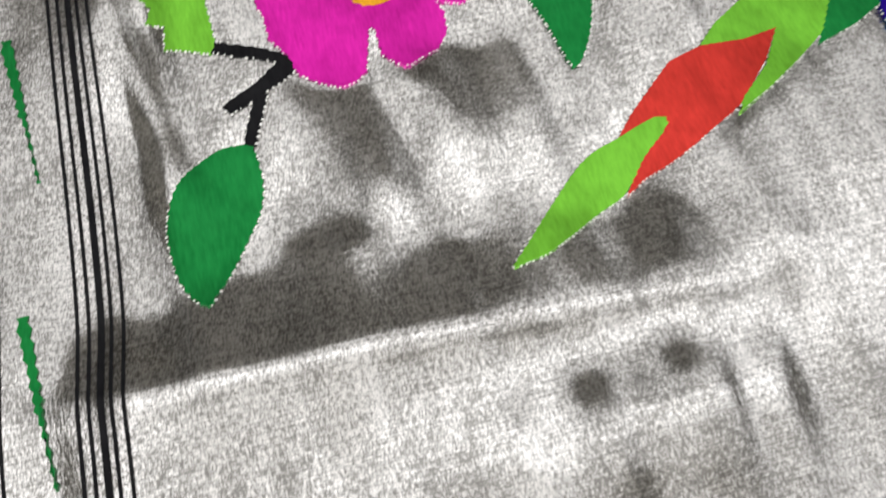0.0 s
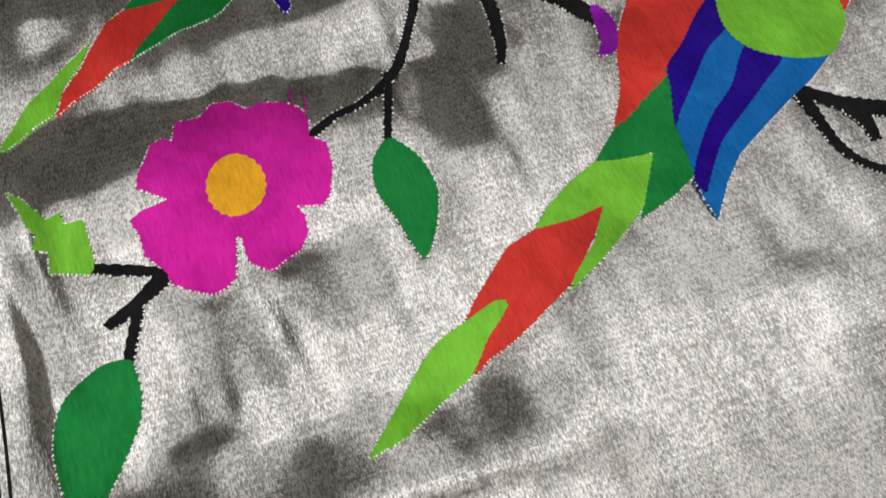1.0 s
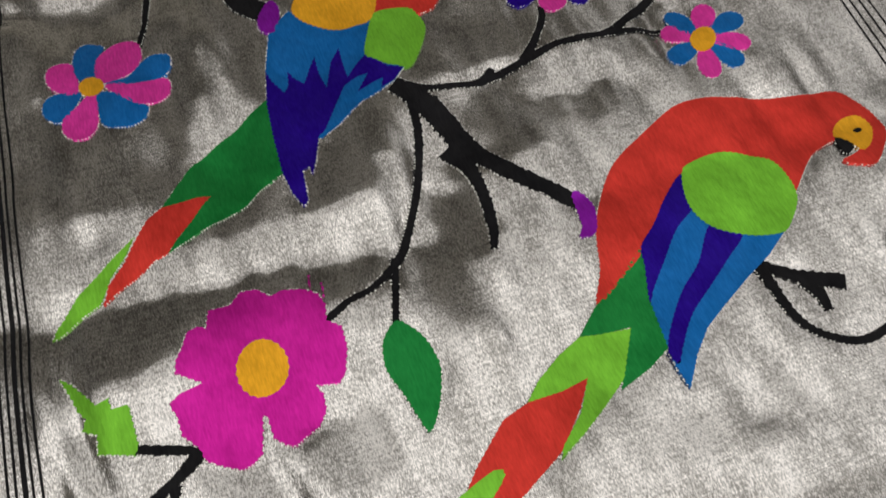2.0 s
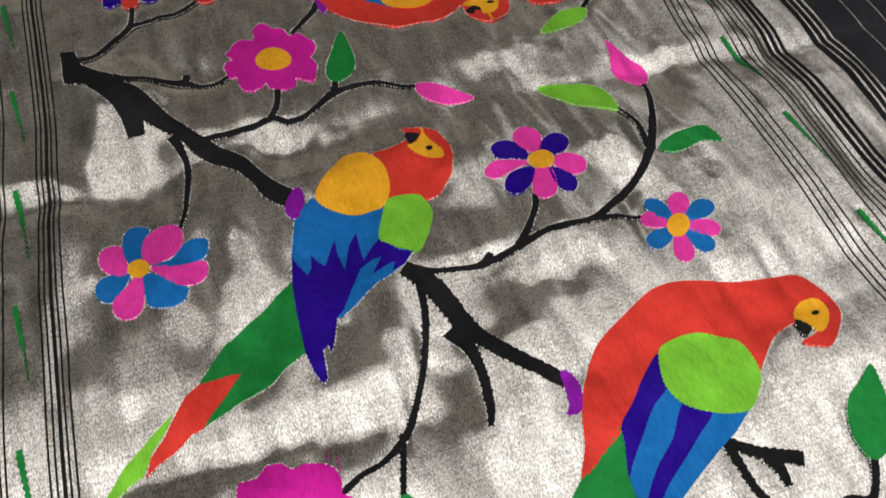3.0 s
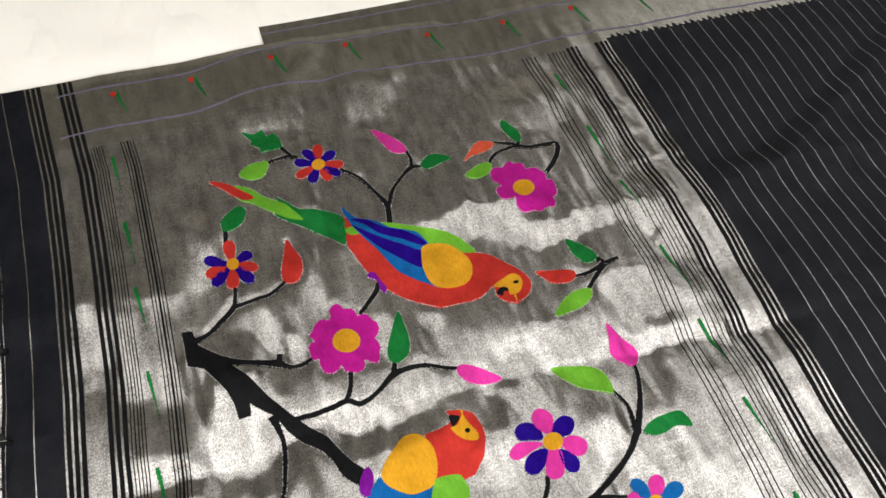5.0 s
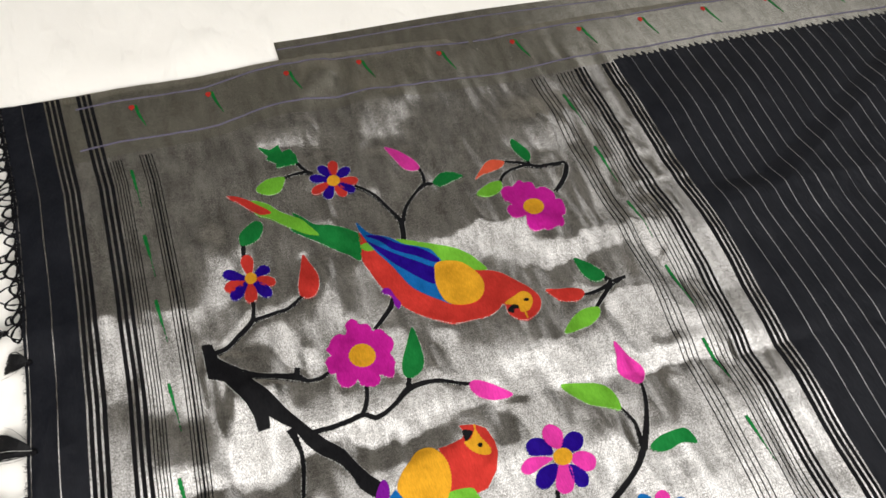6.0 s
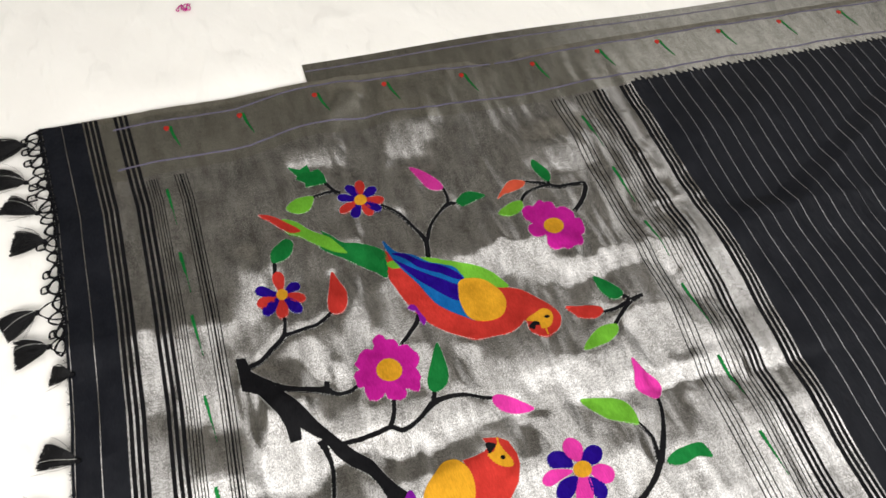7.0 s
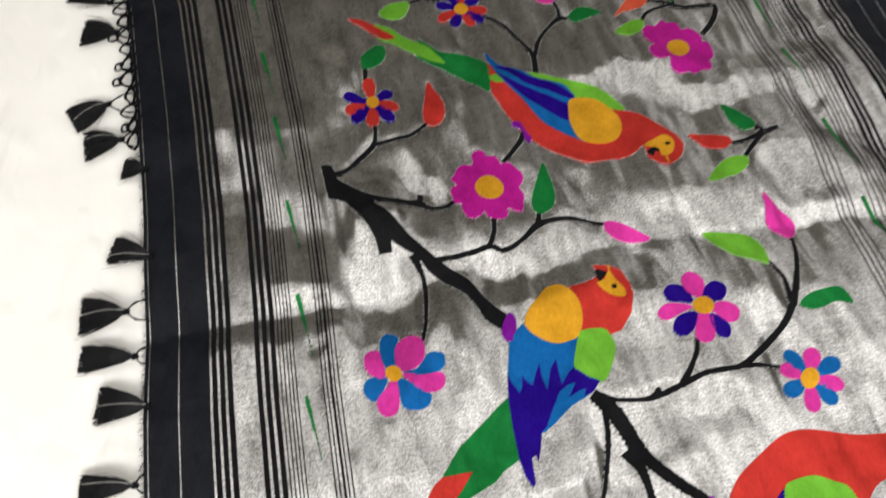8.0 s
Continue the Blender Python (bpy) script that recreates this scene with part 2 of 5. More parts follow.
def tipping():
    """Slope of the cloth along y, and how firmly each place is held to it."""
    wx, wy = 0.012 * lumps(16, 16, 1) + 0.008 * lumps(50, 32, 2), 0.007 * lumps(14, 14, 3) + 0.006 * lumps(42, 42, 13) + 0.0055 * lumps(150, 10, 4)
    calm = np.interp(GY, [-0.25, 0.10], [0.4, 1.2])[:, None]
    x, y = GX[None, :] + wx * calm + 0.0030 * lumps(170, 80, 18), GY[:, None] + wy * calm + 0.0030 * lumps(170, 80, 19)
    bend = np.repeat(GY[:, None], len(GX), 1) + 0.0012 * lumps(60, 8, 10)
    for k, stray in enumerate((STRAY_LOW, STRAY_MIDDLE, STRAY_FAR)):
        hat = np.interp(GY, [-0.34, -0.146, 0.056, 0.279, 0.50], np.eye(5)[k + 1])
        bend = bend - hat[:, None] * np.interp(GX, STRAY_X, stray)[None, :]
    s = FOLD_SIZE * np.interp(bend, FOLD_Y, FOLD_S) * (1 + 0.35 * lumps(14, 6, 11))
    near = np.interp(y, [-0.20, 0.0, 0.25, 0.42], [0.8, 0.8, 0.9, 0.75])
    near = near * np.interp(y, [0.495, 0.515], [1, 0.45]) * np.interp(x, [0.29, 0.31], [1, 0.5])
    near = near * (1 - 0.6 / ((1 + np.exp((-0.11 - x) / 0.015)) * (1 + np.exp((y + 0.20) / 0.02))))
    s = s + PRESS * near * (-0.20 + 0.25 * lumps(22, 14, 5) + 0.42 * lumps(60, 9, 6) + 0.25 * lumps(60, 30, 8) + 0.36 * lumps(150, 20, 7) + 0.9 * np.interp(x, [0.14, 0.23, 0.295, 0.31], [0, 1, 1, 0.1]) * lumps(11, 85, 17))
    held = np.zeros_like(s)
    for cx, cy, hx, hy, v in HEM_CREASES + END_CREASES + REAR_CREASES + BACK_CREASES + FAR_CREASES + UPPER_CREASES + MIDDLE_CREASES + LOWER_CREASES + NEAR_CREASES:
        u, w = np.abs(x - cx / 1000) / (hx / 1000), np.abs(y - cy / 1000) / (hy / 1000)
        m = PRESSED / ((1 + np.exp(np.minimum((u - 1) * 7, 50))) * (1 + np.exp(np.minimum((w - 1) * 9, 50))))
        s = s * (1 - m) + m * v / 1000
        held = np.maximum(held, m)
    x, y = GX[None, :] + 0.002 * lumps(60, 20, 2), GY[:, None] + 0.0012 * lumps(55, 20, 14)
    over = y - (-0.3375 - 0.059 * (x + 0.33))
    along = 1 / (1 + np.exp((np.abs(x + 0.255) - 0.102) / 0.007))
    top = np.interp(x, [-0.33, -0.296, -0.219, -0.166], [0.024, 0.040, 0.037, 0.033]) + 0.007 * lumps(110, 40, 9)
    s = s - 1.45 * PRESS * along / ((1 + np.exp(np.clip((over - top) / 0.003, -40, 40))) * (1 + np.exp(np.clip(-over / 0.0007, -40, 40))))
    s = s + 0.42 * PRESS * np.exp(-((over + 0.004) / 0.003) ** 2) * np.interp(x, [-0.37, -0.35, -0.22, -0.18, -0.06], [0, 1, 1, 0.5, 0])
    smudge = np.exp(-((x + 0.200) / 0.050) ** 2 - ((y + 0.370) / 0.017) ** 2)
    s = s - smudge * (0.40 + 0.12 * lumps(90, 60, 15) + 0.12 * lumps(230, 110, 16))
    held = np.maximum(held, 0.7 * smudge)
    return s, held


FOLD_SIZE, PRESS, PRESSED = 1.1, 0.235, 0.88
WANTED, HELD = tipping()
slope = WANTED
for settle in range(4):
    HEIGHT = np.cumsum(slope, axis=0) * 0.0025
    HEIGHT = HEIGHT - blurred(HEIGHT, 91, 0)
    HEIGHT = blurred(HEIGHT, 5, 1)
    slope = slope + 0.7 * HELD * (WANTED - np.gradient(HEIGHT, 0.0025, axis=0))
ROWS_AT, COLUMNS_AT = np.linspace(-0.42, 0.48, 10), np.linspace(-0.43, 0.29, 9)
swell = np.array([np.interp(GX, COLUMNS_AT, row) for row in SWELL])
swell = np.array([np.interp(GY, ROWS_AT, column) for column in swell.T]).T
HEIGHT = HEIGHT + 0.0001 * blurred(blurred(swell, 25, 0), 25, 1)
HEIGHT = HEIGHT - 0.0035 * np.exp(-((GX[None, :] - 0.03) / 0.060) ** 2 - ((GY[:, None] + 0.205) / 0.050) ** 2)


def cloth_z(x, y, field=None):
    """Height of the cloth over its mean plane."""
    field = HEIGHT if field is None else field
    u, v = np.clip((np.asarray(x) - GX[0]) / 0.0025, 0, len(GX) - 2), np.clip((np.asarray(y) - GY[0]) / 0.0025, 0, len(GY) - 2)
    i, j = np.minimum(u.astype(int), len(GX) - 2), np.minimum(v.astype(int), len(GY) - 2)
    a, b = u - i, v - j
    return (field[j, i] * (1 - a) + field[j, i + 1] * a) * (1 - b) + (field[j + 1, i] * (1 - a) + field[j + 1, i + 1] * a) * b


def left_shift(y):
    """The striped end of the cloth lies in a gentle curve."""
    return np.interp(y, [-0.6, -0.31, -0.2, -0.01, 0.08, 0.18, 0.28, 0.46, 0.52, 0.62], [-0.034, -0.021, -0.017, -0.010, -0.0045, -0.0005, 0.0005, -0.003, -0.008, -0.017])


def right_shift(y):
    return np.interp(y, [-0.6, -0.11, -0.016, 0.06, 0.17, 0.28, 0.38, 0.55], [-0.016, -0.012, -0.010, -0.008, 0.0, -0.003, -0.005, -0.007])


def far_shift(x):
    """The far border sags a little towards the tasselled end."""
    return np.interp(x, [-0.5, -0.27, -0.17, -0.05, 0.5, 1.2], [-0.017, -0.014, 0.003, 0.0, 0.002, 0.0])


def sag(x, y):
    return y + far_shift(x) * np.interp(y, [0.40, 0.515, 0.618], [0, 1, 0.25])


# ---- building helpers ----
def part(name, bm, material, parent=None, label=""):
    me = bpy.data.meshes.new(name)
    bm.to_mesh(me)
    bm.free()
    for m in material if isinstance(material, (list, tuple)) else [material]:
        me.materials.append(m)
    ob = new(name, me)
    ob.parent = parent
    return tagged(ob, label)


def smooth_faces(ob):
    ob.data.polygons.foreach_set("use_smooth", [True] * len(ob.data.polygons))
    return ob


def sheet_mesh(name, us, vs, place, material, parent, label="", hem=0.0008):
    """A piece of cloth on a grid; place(u, v) gives x, y, z. Its edge is turned down by hem."""
    nu, nv = len(us), len(vs)
    verts = [tuple(float(c) for c in place(u, v)) for v in vs for u in us]
    faces = [(j * nu + i, j * nu + i + 1, (j + 1) * nu + i + 1, (j + 1) * nu + i) for j in range(nv - 1) for i in range(nu - 1)]
    rim = [i for i in range(nu)] + [j * nu + nu - 1 for j in range(1, nv)] + [(nv - 1) * nu + i for i in range(nu - 2, -1, -1)] + [j * nu for j in range(nv - 2, 0, -1)]
    base, n = len(verts), len(rim)
    verts += [verts[k] for k in rim] + [(verts[k][0], verts[k][1], verts[k][2] - hem) for k in rim]
    faces += [(base + k, base + n + k, base + n + (k + 1) % n, base + (k + 1) % n) for k in range(n)]
    me = bpy.data.meshes.new(name)
    me.from_pydata(verts, [], faces)
    me.materials.append(material)
    ob = new(name, me)
    ob.parent = parent
    return smooth_faces(tagged(ob, label))


def curve_through(points, closed, step=1.5):
    """Catmull-Rom through the points, sampled every step millimetres. Any number of columns."""
    p = np.array(points, float)
    n, out = len(p), []
    for i in range(n if closed else n - 1):
        a, b, c, d = (p[(i + k) % n] if closed else p[min(max(i + k, 0), n - 1)] for k in (-1, 0, 1, 2))
        k = max(2, int(np.linalg.norm((c - b)[:2]) / step))
        for s in np.linspace(0, 1, k, endpoint=False):
            out.append(0.5 * (2 * b + (c - a) * s + (2 * a - 5 * b + 4 * c - d) * s * s + (3 * b - a - 3 * c + d) * s ** 3))
    if not closed:
        out.append(p[-1])
    return np.array(out)


def straight_through(points, step=1.5):
    p = np.array(points, float)
    out = []
    for i in range(len(p)):
        b, c = p[i], p[(i + 1) % len(p)]
        k = max(1, int(np.linalg.norm(c - b) / step))
        out += [b + (c - b) * s for s in np.linspace(0, 1, k, endpoint=False)]
    return np.array(out)


dice = random.Random(7)
RIMS = []


def woven(parent, name, material, ring, level, label="", stitches=True):
    """A patch of tapestry weave, raised over the cloth, with a stepped edge and loose silver stitches round it, their
    glint put into the colour.
    """
    ring = ring / 1000.0
    RIMS.append(ring)
    step = np.where(np.arange(len(ring)) % 2 == 0, 0.00042, -0.00042)
    ring = ring + np.stack([step, 0.25 * step], 1)
    lift = 0.00045 + 0.00016 * level
    bm = bmesh.new()
    vs = [bm.verts.new((x, y, 0)) for x, y in ring]
    bm.faces.new(vs)
    bmesh.ops.triangulate(bm, faces=bm.faces[:])
    lo, hi = ring.min(0), ring.max(0)
    for axis in (0, 1):
        cell = 0.0045
        k = math.floor(lo[axis] / cell) + 1
        while k * cell < hi[axis]:
            co, no = Vector((0, 0, 0)), Vector((0, 0, 0))
            co[axis], no[axis] = k * cell, 1
            bmesh.ops.bisect_plane(bm, geom=bm.verts[:] + bm.edges[:] + bm.faces[:], plane_co=co, plane_no=no)
            k += 1
    xy = np.array([v.co[:2] for v in bm.verts])
    for v, z in zip(bm.verts, cloth_z(xy[:, 0], xy[:, 1])):
        v.co.z = z + lift
    bmesh.ops.recalc_face_normals(bm, faces=bm.faces[:])
    if bm.faces[0].normal.z < 0:
        bmesh.ops.reverse_faces(bm, faces=bm.faces[:])
    for f in bm.faces:
        f.smooth = True
    edge = [e for e in bm.edges if e.is_boundary]
    for e in edge:
        e.smooth = False
    down = bmesh.ops.extrude_edge_only(bm, edges=edge)["geom"]
    for g in down:
        if isinstance(g, bmesh.types.BMVert):
            g.co.z -= lift + 0.0012
    if stitches and level <= 3:
        turn = 1 if np.sum(ring[:, 0] * np.roll(ring[:, 1], -1) - ring[:, 1] * np.roll(ring[:, 0], -1)) > 0 else -1
        for i in range(len(ring)):
            if dice.random() < 0.22:
                continue
            a, b = ring[i], ring[(i + 1) % len(ring)]
            along = (b - a) / (np.linalg.norm(b - a) + 1e-9)
            out = turn * np.array([along[1], -along[0]]) * dice.uniform(0.0005, 0.0011)
            w = along * dice.uniform(0.0002, 0.0005)
            c = (a + b) / 2
            quad = [c - w, c + w, c + w + out, c - w + out][::turn]
            f = bm.faces.new([bm.verts.new((q[0], q[1], float(cloth_z(q[0], q[1])) + 0.00035)) for q in quad])
            f.material_index = 1
    return part(name, bm, [material, SILVER_THREAD], parent, label)


def patch(parent, name, material, points, level, smooth=True, label=""):
    return woven(parent, name, material, curve_through(points, True) if smooth else straight_through(points), level, label)


def disc(parent, name, material, centre, u, v, level, label=""):
    a = np.linspace(0, 2 * math.pi, 40, endpoint=False)
    ring = np.array(centre) + np.outer(np.cos(a), u) + np.outer(np.sin(a), v)
    return woven(parent, name, material, ring, level, label)


def petal(parent, material, centre, tip, width):
    c, t = np.array(centre), np.array(tip)
    d = t - c
    size = np.linalg.norm(d)
    d = d / size
    side = np.array([-d[1], d[0]])
    shape = [(0.10, 0.12), (0.40, 0.36), (0.68, 0.50), (0.90, 0.38), (1.0, 0.0), (0.90, -0.38), (0.68, -0.50), (0.40, -0.36), (0.10, -0.12)]
    return woven(parent, "petal", material, curve_through([c + d * size * a + side * width * b for a, b in shape], True), 1)


def stroke(parent, name, material, points, level, label="", stitches=True):
    """A stem of changing width: x, y and width at each point."""
    q = curve_through(points, False, 2.0)
    d = np.gradient(q[:, :2], axis=0)
    d /= np.linalg.norm(d, axis=1)[:, None] + 1e-9
    side = np.stack([-d[:, 1], d[:, 0]], 1) * q[:, 2:] / 2
    wob = np.array([[dice.uniform(0.88, 1.1)] for _ in q])
    ring = np.concatenate([q[:, :2] + side * wob, (q[:, :2] - side * wob[::-1])[::-1]])
    return woven(parent, name, material, ring, level, label, stitches)


def ribbon(parent, name, material, x0, x1, y0, y1, shift, lift=0.0003, label="", step=0.004):
    """A stripe that runs across the cloth, following its curve and folds."""
    ys = np.linspace(y0, y1, max(2, int((y1 - y0) / step)))

    def place(u, y):
        x = x0 + (x1 - x0) * u + shift(y)
        y = sag(x, y)
        return x, y, cloth_z(x, y) + lift

    return sheet_mesh(name, [0.0, 1.0], ys, place, material, parent, label, hem=lift)


# ---- room ----
def slab(name, x0, x1, y0, y1, z0, z1, material, label, category):
    bm = bmesh.new()
    bmesh.ops.create_cube(bm, size=1.0)
    for v in bm.verts:
        v.co = Vector(((x0 + x1) / 2 + v.co.x * (x1 - x0), (y0 + y1) / 2 + v.co.y * (y1 - y0), (z0 + z1) / 2 + v.co.z * (z1 - z0)))
    return tagged(part(name, bm, material), label, category, kind="structure")


slab("floor", -2.4, 4.2, -3.2, 3.8, -0.12, -0.022, FLOOR_TILE, "plain grey tiled floor under a white sheet", "floor")
slab("ceiling", -2.4, 4.2, -3.2, 3.8, 2.45, 2.55, CEILING_PAINT, "unseen ceiling closing the room, dull to darken reflections", "ceiling")
# unseen wall, kept pale so the silver mirrors more light
slab("wall_north", -2.4, 4.2, 3.8, 3.9, -0.12, 2.55, REFLECTOR_PAINT, "unseen wall closing the room, pale to brighten reflections", "wall")
slab("wall_south", -2.4, 4.2, -3.3, -3.2, -0.12, 2.55, WALL_PAINT, "unseen wall closing the room, dull to darken reflections", "wall")
slab("wall_west", -2.5, -2.4, -3.3, 3.9, -0.12, 2.55, WALL_PAINT, "unseen wall closing the room, dull to darken reflections", "wall")
slab("wall_east", 4.2, 4.3, -3.3, 3.9, -0.12, 2.55, WALL_PAINT, "unseen wall closing the room, dull to darken reflections", "wall")


# ---- white sheet on the floor ----
def sheet_place(x, y):
    z = -0.0062 + 0.0016 * math.sin(5 * x + 3 * y) * math.sin(4 * y - 2 * x)
    z += 0.0010 * math.sin(19 * x - 8 * y + 1.2 * math.sin(7 * y)) * math.sin(6 * y + 9 * x)
    covered = min(max((x + 0.50) / 0.06, 0), 1) * min(max((0.66 - y) / 0.06, 0), 1)
    return x, y, min(z, -0.0045) - 0.0075 * covered


bedsheet = sheet_mesh("bedsheet", np.linspace(-1.9, 1.9, 240), np.linspace(-1.5, 2.0, 220), sheet_place, SHEET, None, "", hem=0.003)
tagged(bedsheet, "white cotton sheet spread flat under the saree", "sheet")

# ---- saree ----
saree = new("saree")
tagged(saree, "silver and black silk saree with woven flowers and tassels", "saree")


def border_place(x, v):
    y = 0.515 + (0.618 - 0.515) * v
    y += float(far_shift(x)) * (1 - 0.75 * v)
    return x, y, cloth_z(x, y) - 0.0012 * max(0.0, v - 0.9) * 10


sheet_mesh("far_border", np.linspace(-0.4475, 1.2, 420), np.linspace(0, 1, 36), border_place, SILVER_BORDER, saree, "greyish silver zari border", hem=0.0035)


def end_place(u, y):
    x = -0.483 + left_shift(y) + u * 0.0530
    y = sag(x, y)
    return x, y, cloth_z(x, y) + 0.0004


sheet_mesh("black_end_strip", np.linspace(0, 1, 17), np.linspace(-0.60, 0.616, 400), end_place, BLACK_SILK, saree, "black silk strip at the tasselled end", hem=0.0035)


def body_puff(x, y):
    """The loose body lies in two slanting puffs, so its lines wander sideways and it rises a little."""
    on = min(max((x - 0.302) / 0.05, 0), 1)
    side = np.interp(y, [-0.6, -0.05, 0.06, 0.13, 0.22, 0.37, 0.49], [0.0, 0.0, 0.002, -0.002, -0.007, -0.004, 0.001])
    v = y - 0.55 * max(0.0, x - 0.40)
    rise = np.interp(v, [-0.6, -0.02, 0.05, 0.085, 0.17, 0.245, 0.28, 0.40, 0.52], [0.0, 0.0, 0.004, 0.0, 0.003, 0.008, 0.0, 0.004, 0.0])
    return on * side, on * rise * min(1.0, max(0.0, (0.53 - y) / 0.05))


def body_place(u, y):
    x = 0.304 + right_shift(y) + u * (0.896 - right_shift(y))
    dx, dz = body_puff(x, y)
    y = sag(x, y)
    return x + dx * (1 - u), y, cloth_z(x, y) + 0.0002 + dz


sheet_mesh("black_body", np.linspace(0, 1, 200), np.linspace(-0.60, 0.518, 260), body_place, BLACK_SILK, saree, "black silk body with thin silver lines")


def fold_place(x, v):
    y = 0.585 + 0.081 * v
    return x, y + 0.003 * math.sin(9 * x), -0.0038 + 0.0006 * math.sin(14 * x) - 0.0006 * v


sheet_mesh("folded_layer", np.linspace(-0.150, 1.2, 200), np.linspace(0, 1, 20), fold_place, SILVER_BORDER, saree, "second folded layer of the silver border", hem=0.0016)

# stripes of the tasselled end
for a, b in ((-0.4798, -0.4790), (-0.4556, -0.4546)):
    ribbon(saree, "silver_line", SILVER, a, b, -0.60, 0.615, left_shift, 0.0007)
for a, b in ((-0.4280, -0.4238), (-0.4217, -0.4177), (-0.4156, -0.4112), (-0.3916, -0.3874), (-0.3850, -0.3809), (-0.3785, -0.3744)):
    ribbon(saree, "black_stripe", BLACK_THREAD, a, b, -0.60, 0.616, left_shift)
for a, b in ((-0.3722, -0.3713), (-0.3690, -0.3680), (-0.3658, -0.3648), (-0.3630, -0.3620), (-0.3600, -0.3590), (-0.3382, -0.3371), (-0.3349, -0.3338), (-0.3318, -0.3297), (-0.3282, -0.3271), (-0.3246, -0.3235)):
    ribbon(saree, "black_stripe", BLACK_THREAD, a, b, -0.60, 0.507, left_shift)
# stripes beside the black body
for a, b in ((0.1772, 0.1783), (0.1826, 0.1837), (0.1886, 0.1897), (0.1946, 0.1957), (0.2147, 0.2157), (0.2208, 0.2218), (0.2255, 0.2265), (0.2309, 0.2319), (0.2357, 0.2368)):
    ribbon(saree, "black_stripe", BLACK_THREAD, a, b, -0.60, 0.511, right_shift)
for a, b in ((0.2414, 0.2452), (0.2476, 0.2514), (0.2544, 0.2578), (0.2836, 0.2888), (0.2912, 0.2955), (0.2979, 0.3017)):
    ribbon(saree, "black_stripe", BLACK_THREAD, a, b, -0.60, 0.513, right_shift)


# thin silver lines on the black body

def body_line(a, wide):
    def place(u, y):
        x = a + wide * u + right_shift(y)
        dx, dz = body_puff(x, y)
        y = sag(x, y)
        return x + dx, y, cloth_z(x, y) + 0.0007 + dz

    return sheet_mesh("silver_line", [0.0, 1.0], np.linspace(-0.60, 0.516, 280), place, SILVER_LINE, saree, hem=0.0006)


for k in range(35):
    body_line(0.3315 + 0.0225 * k + 0.0012 * math.sin(2.7 * k), 0.00048)

# interlocked points where the black body meets the border
for i in range(92):
    x = 0.305 + i * 0.0096
    tall = 0.009 + 0.003 * math.sin(2.1 * i)
    y = float(0.515 + far_shift(x))
    ring = straight_through([(1000 * x, 1000 * y - 3), (1000 * x + 9.6, 1000 * y - 3), (1000 * x + 9.4, 1000 * y + 1), (1000 * x + 2.0, 1000 * (y + tall)), (1000 * x + 0.6, 1000 * y + 3)], 3.0)
    woven(saree, "temple_point", BLACK_SILK, ring, 0, stitches=False)

# violet lines of the border
for y in (0.604, 0.534):
    pts = [(1000 * x, 1000 * (y + float(far_shift(x)) + 0.0012 * math.sin(31 * x) + 0.0007 * math.sin(83 * x)), 2.5) for x in np.linspace(-0.41, 1.15, 40)]
    stroke(saree, "violet_line", VIOLET_THREAD, pts, 0, stitches=False)
    if y > 0.6:
        lines = sheet_mesh("violet_line", np.linspace(-0.148, 1.15, 120), [0.0, 1.0], lambda x, v: (x, 0.650 + 0.0022 * v + 0.003 * math.sin(9 * x), -0.0036 + 0.0006 * math.sin(14 * x) - 0.0006 * 0.85), VIOLET_THREAD, saree, hem=0.0003)

# small red and green sprigs along the border
for x, y in ((-344, 575), (-250, 578), (-147, 590), (-49, 591), (64, 589), (173, 589), (277, 591), (376, 591), (483, 593), (592, 593), (704, 593), (812, 593), (920, 593)):
    sprig = woven(saree, "border_sprig", GREEN, curve_through([(x + 2, y + 3), (x + 6, y + 2), (x + 8, y - 12), (x + 13, y - 36), (x + 6, y - 18), (x + 3, y - 4)], True), 0, "small green sprig with a red tip", False)
    woven(sprig, "red_tip", RED, curve_through([(x - 4, y - 2), (x - 3, y + 3), (x + 2, y + 3), (x + 3, y - 1), (x - 1, y - 5)], True), 1, "", False)

# green dashes between the stripes
for yy in (472, 373, 280, 182, 82, -14, -112, -206, -307, -405, -500):
    for shift, x in ((left_shift, -351.0), (right_shift, 209.0)):
        x0 = x + 1000 * float(shift(yy / 1000))
        wide = dice.uniform(3.2, 4.2)
        stroke(saree, "green_dash", GREEN, [(x0 - 1.2, yy + 1, wide * 0.8), (x0 - 0.8, yy - 6, wide), (x0 + 0.2, yy - 17, wide * 0.75), (x0 + 1.2, yy - 29, wide * 0.6), (x0 + 1.8, yy - 33, 1.0), (x0 + 3.4, yy - dice.uniform(50, 62), 0.6)], 0, stitches=False)

# ---- woven motifs ----

# sprig with an eight-petalled flower, at the far edge of the panel
patch(saree, 'leaf', GREEN, [(-208.3, 474.5), (-194.1, 466.5), (-183.5, 471.7), (-181.0, 460.0), (-171.1, 461.9), (-166.0, 449.6), (-166.3, 435.8), (-179.0, 436.6), (-192.8, 435.7), (-192.0, 442.7), (-202.0, 452.8), (-199.1, 456.6)], 1, smooth=False, label='dark green woven leaf with a jagged edge')
patch(saree, 'leaf', LIME, [(-222.8, 408.7), (-207.4, 420.3), (-187.9, 419.4), (-190.4, 407.6), (-197.9, 398.6), (-211.9, 397.8)], 1, label='light green woven leaf on a black stem')
stroke(saree, 'branch', BLACK_THREAD, [(-168.6, 438.1, 4.2), (-159.8, 420.3, 4.9), (-153.6, 416.4, 4.2)], 0)
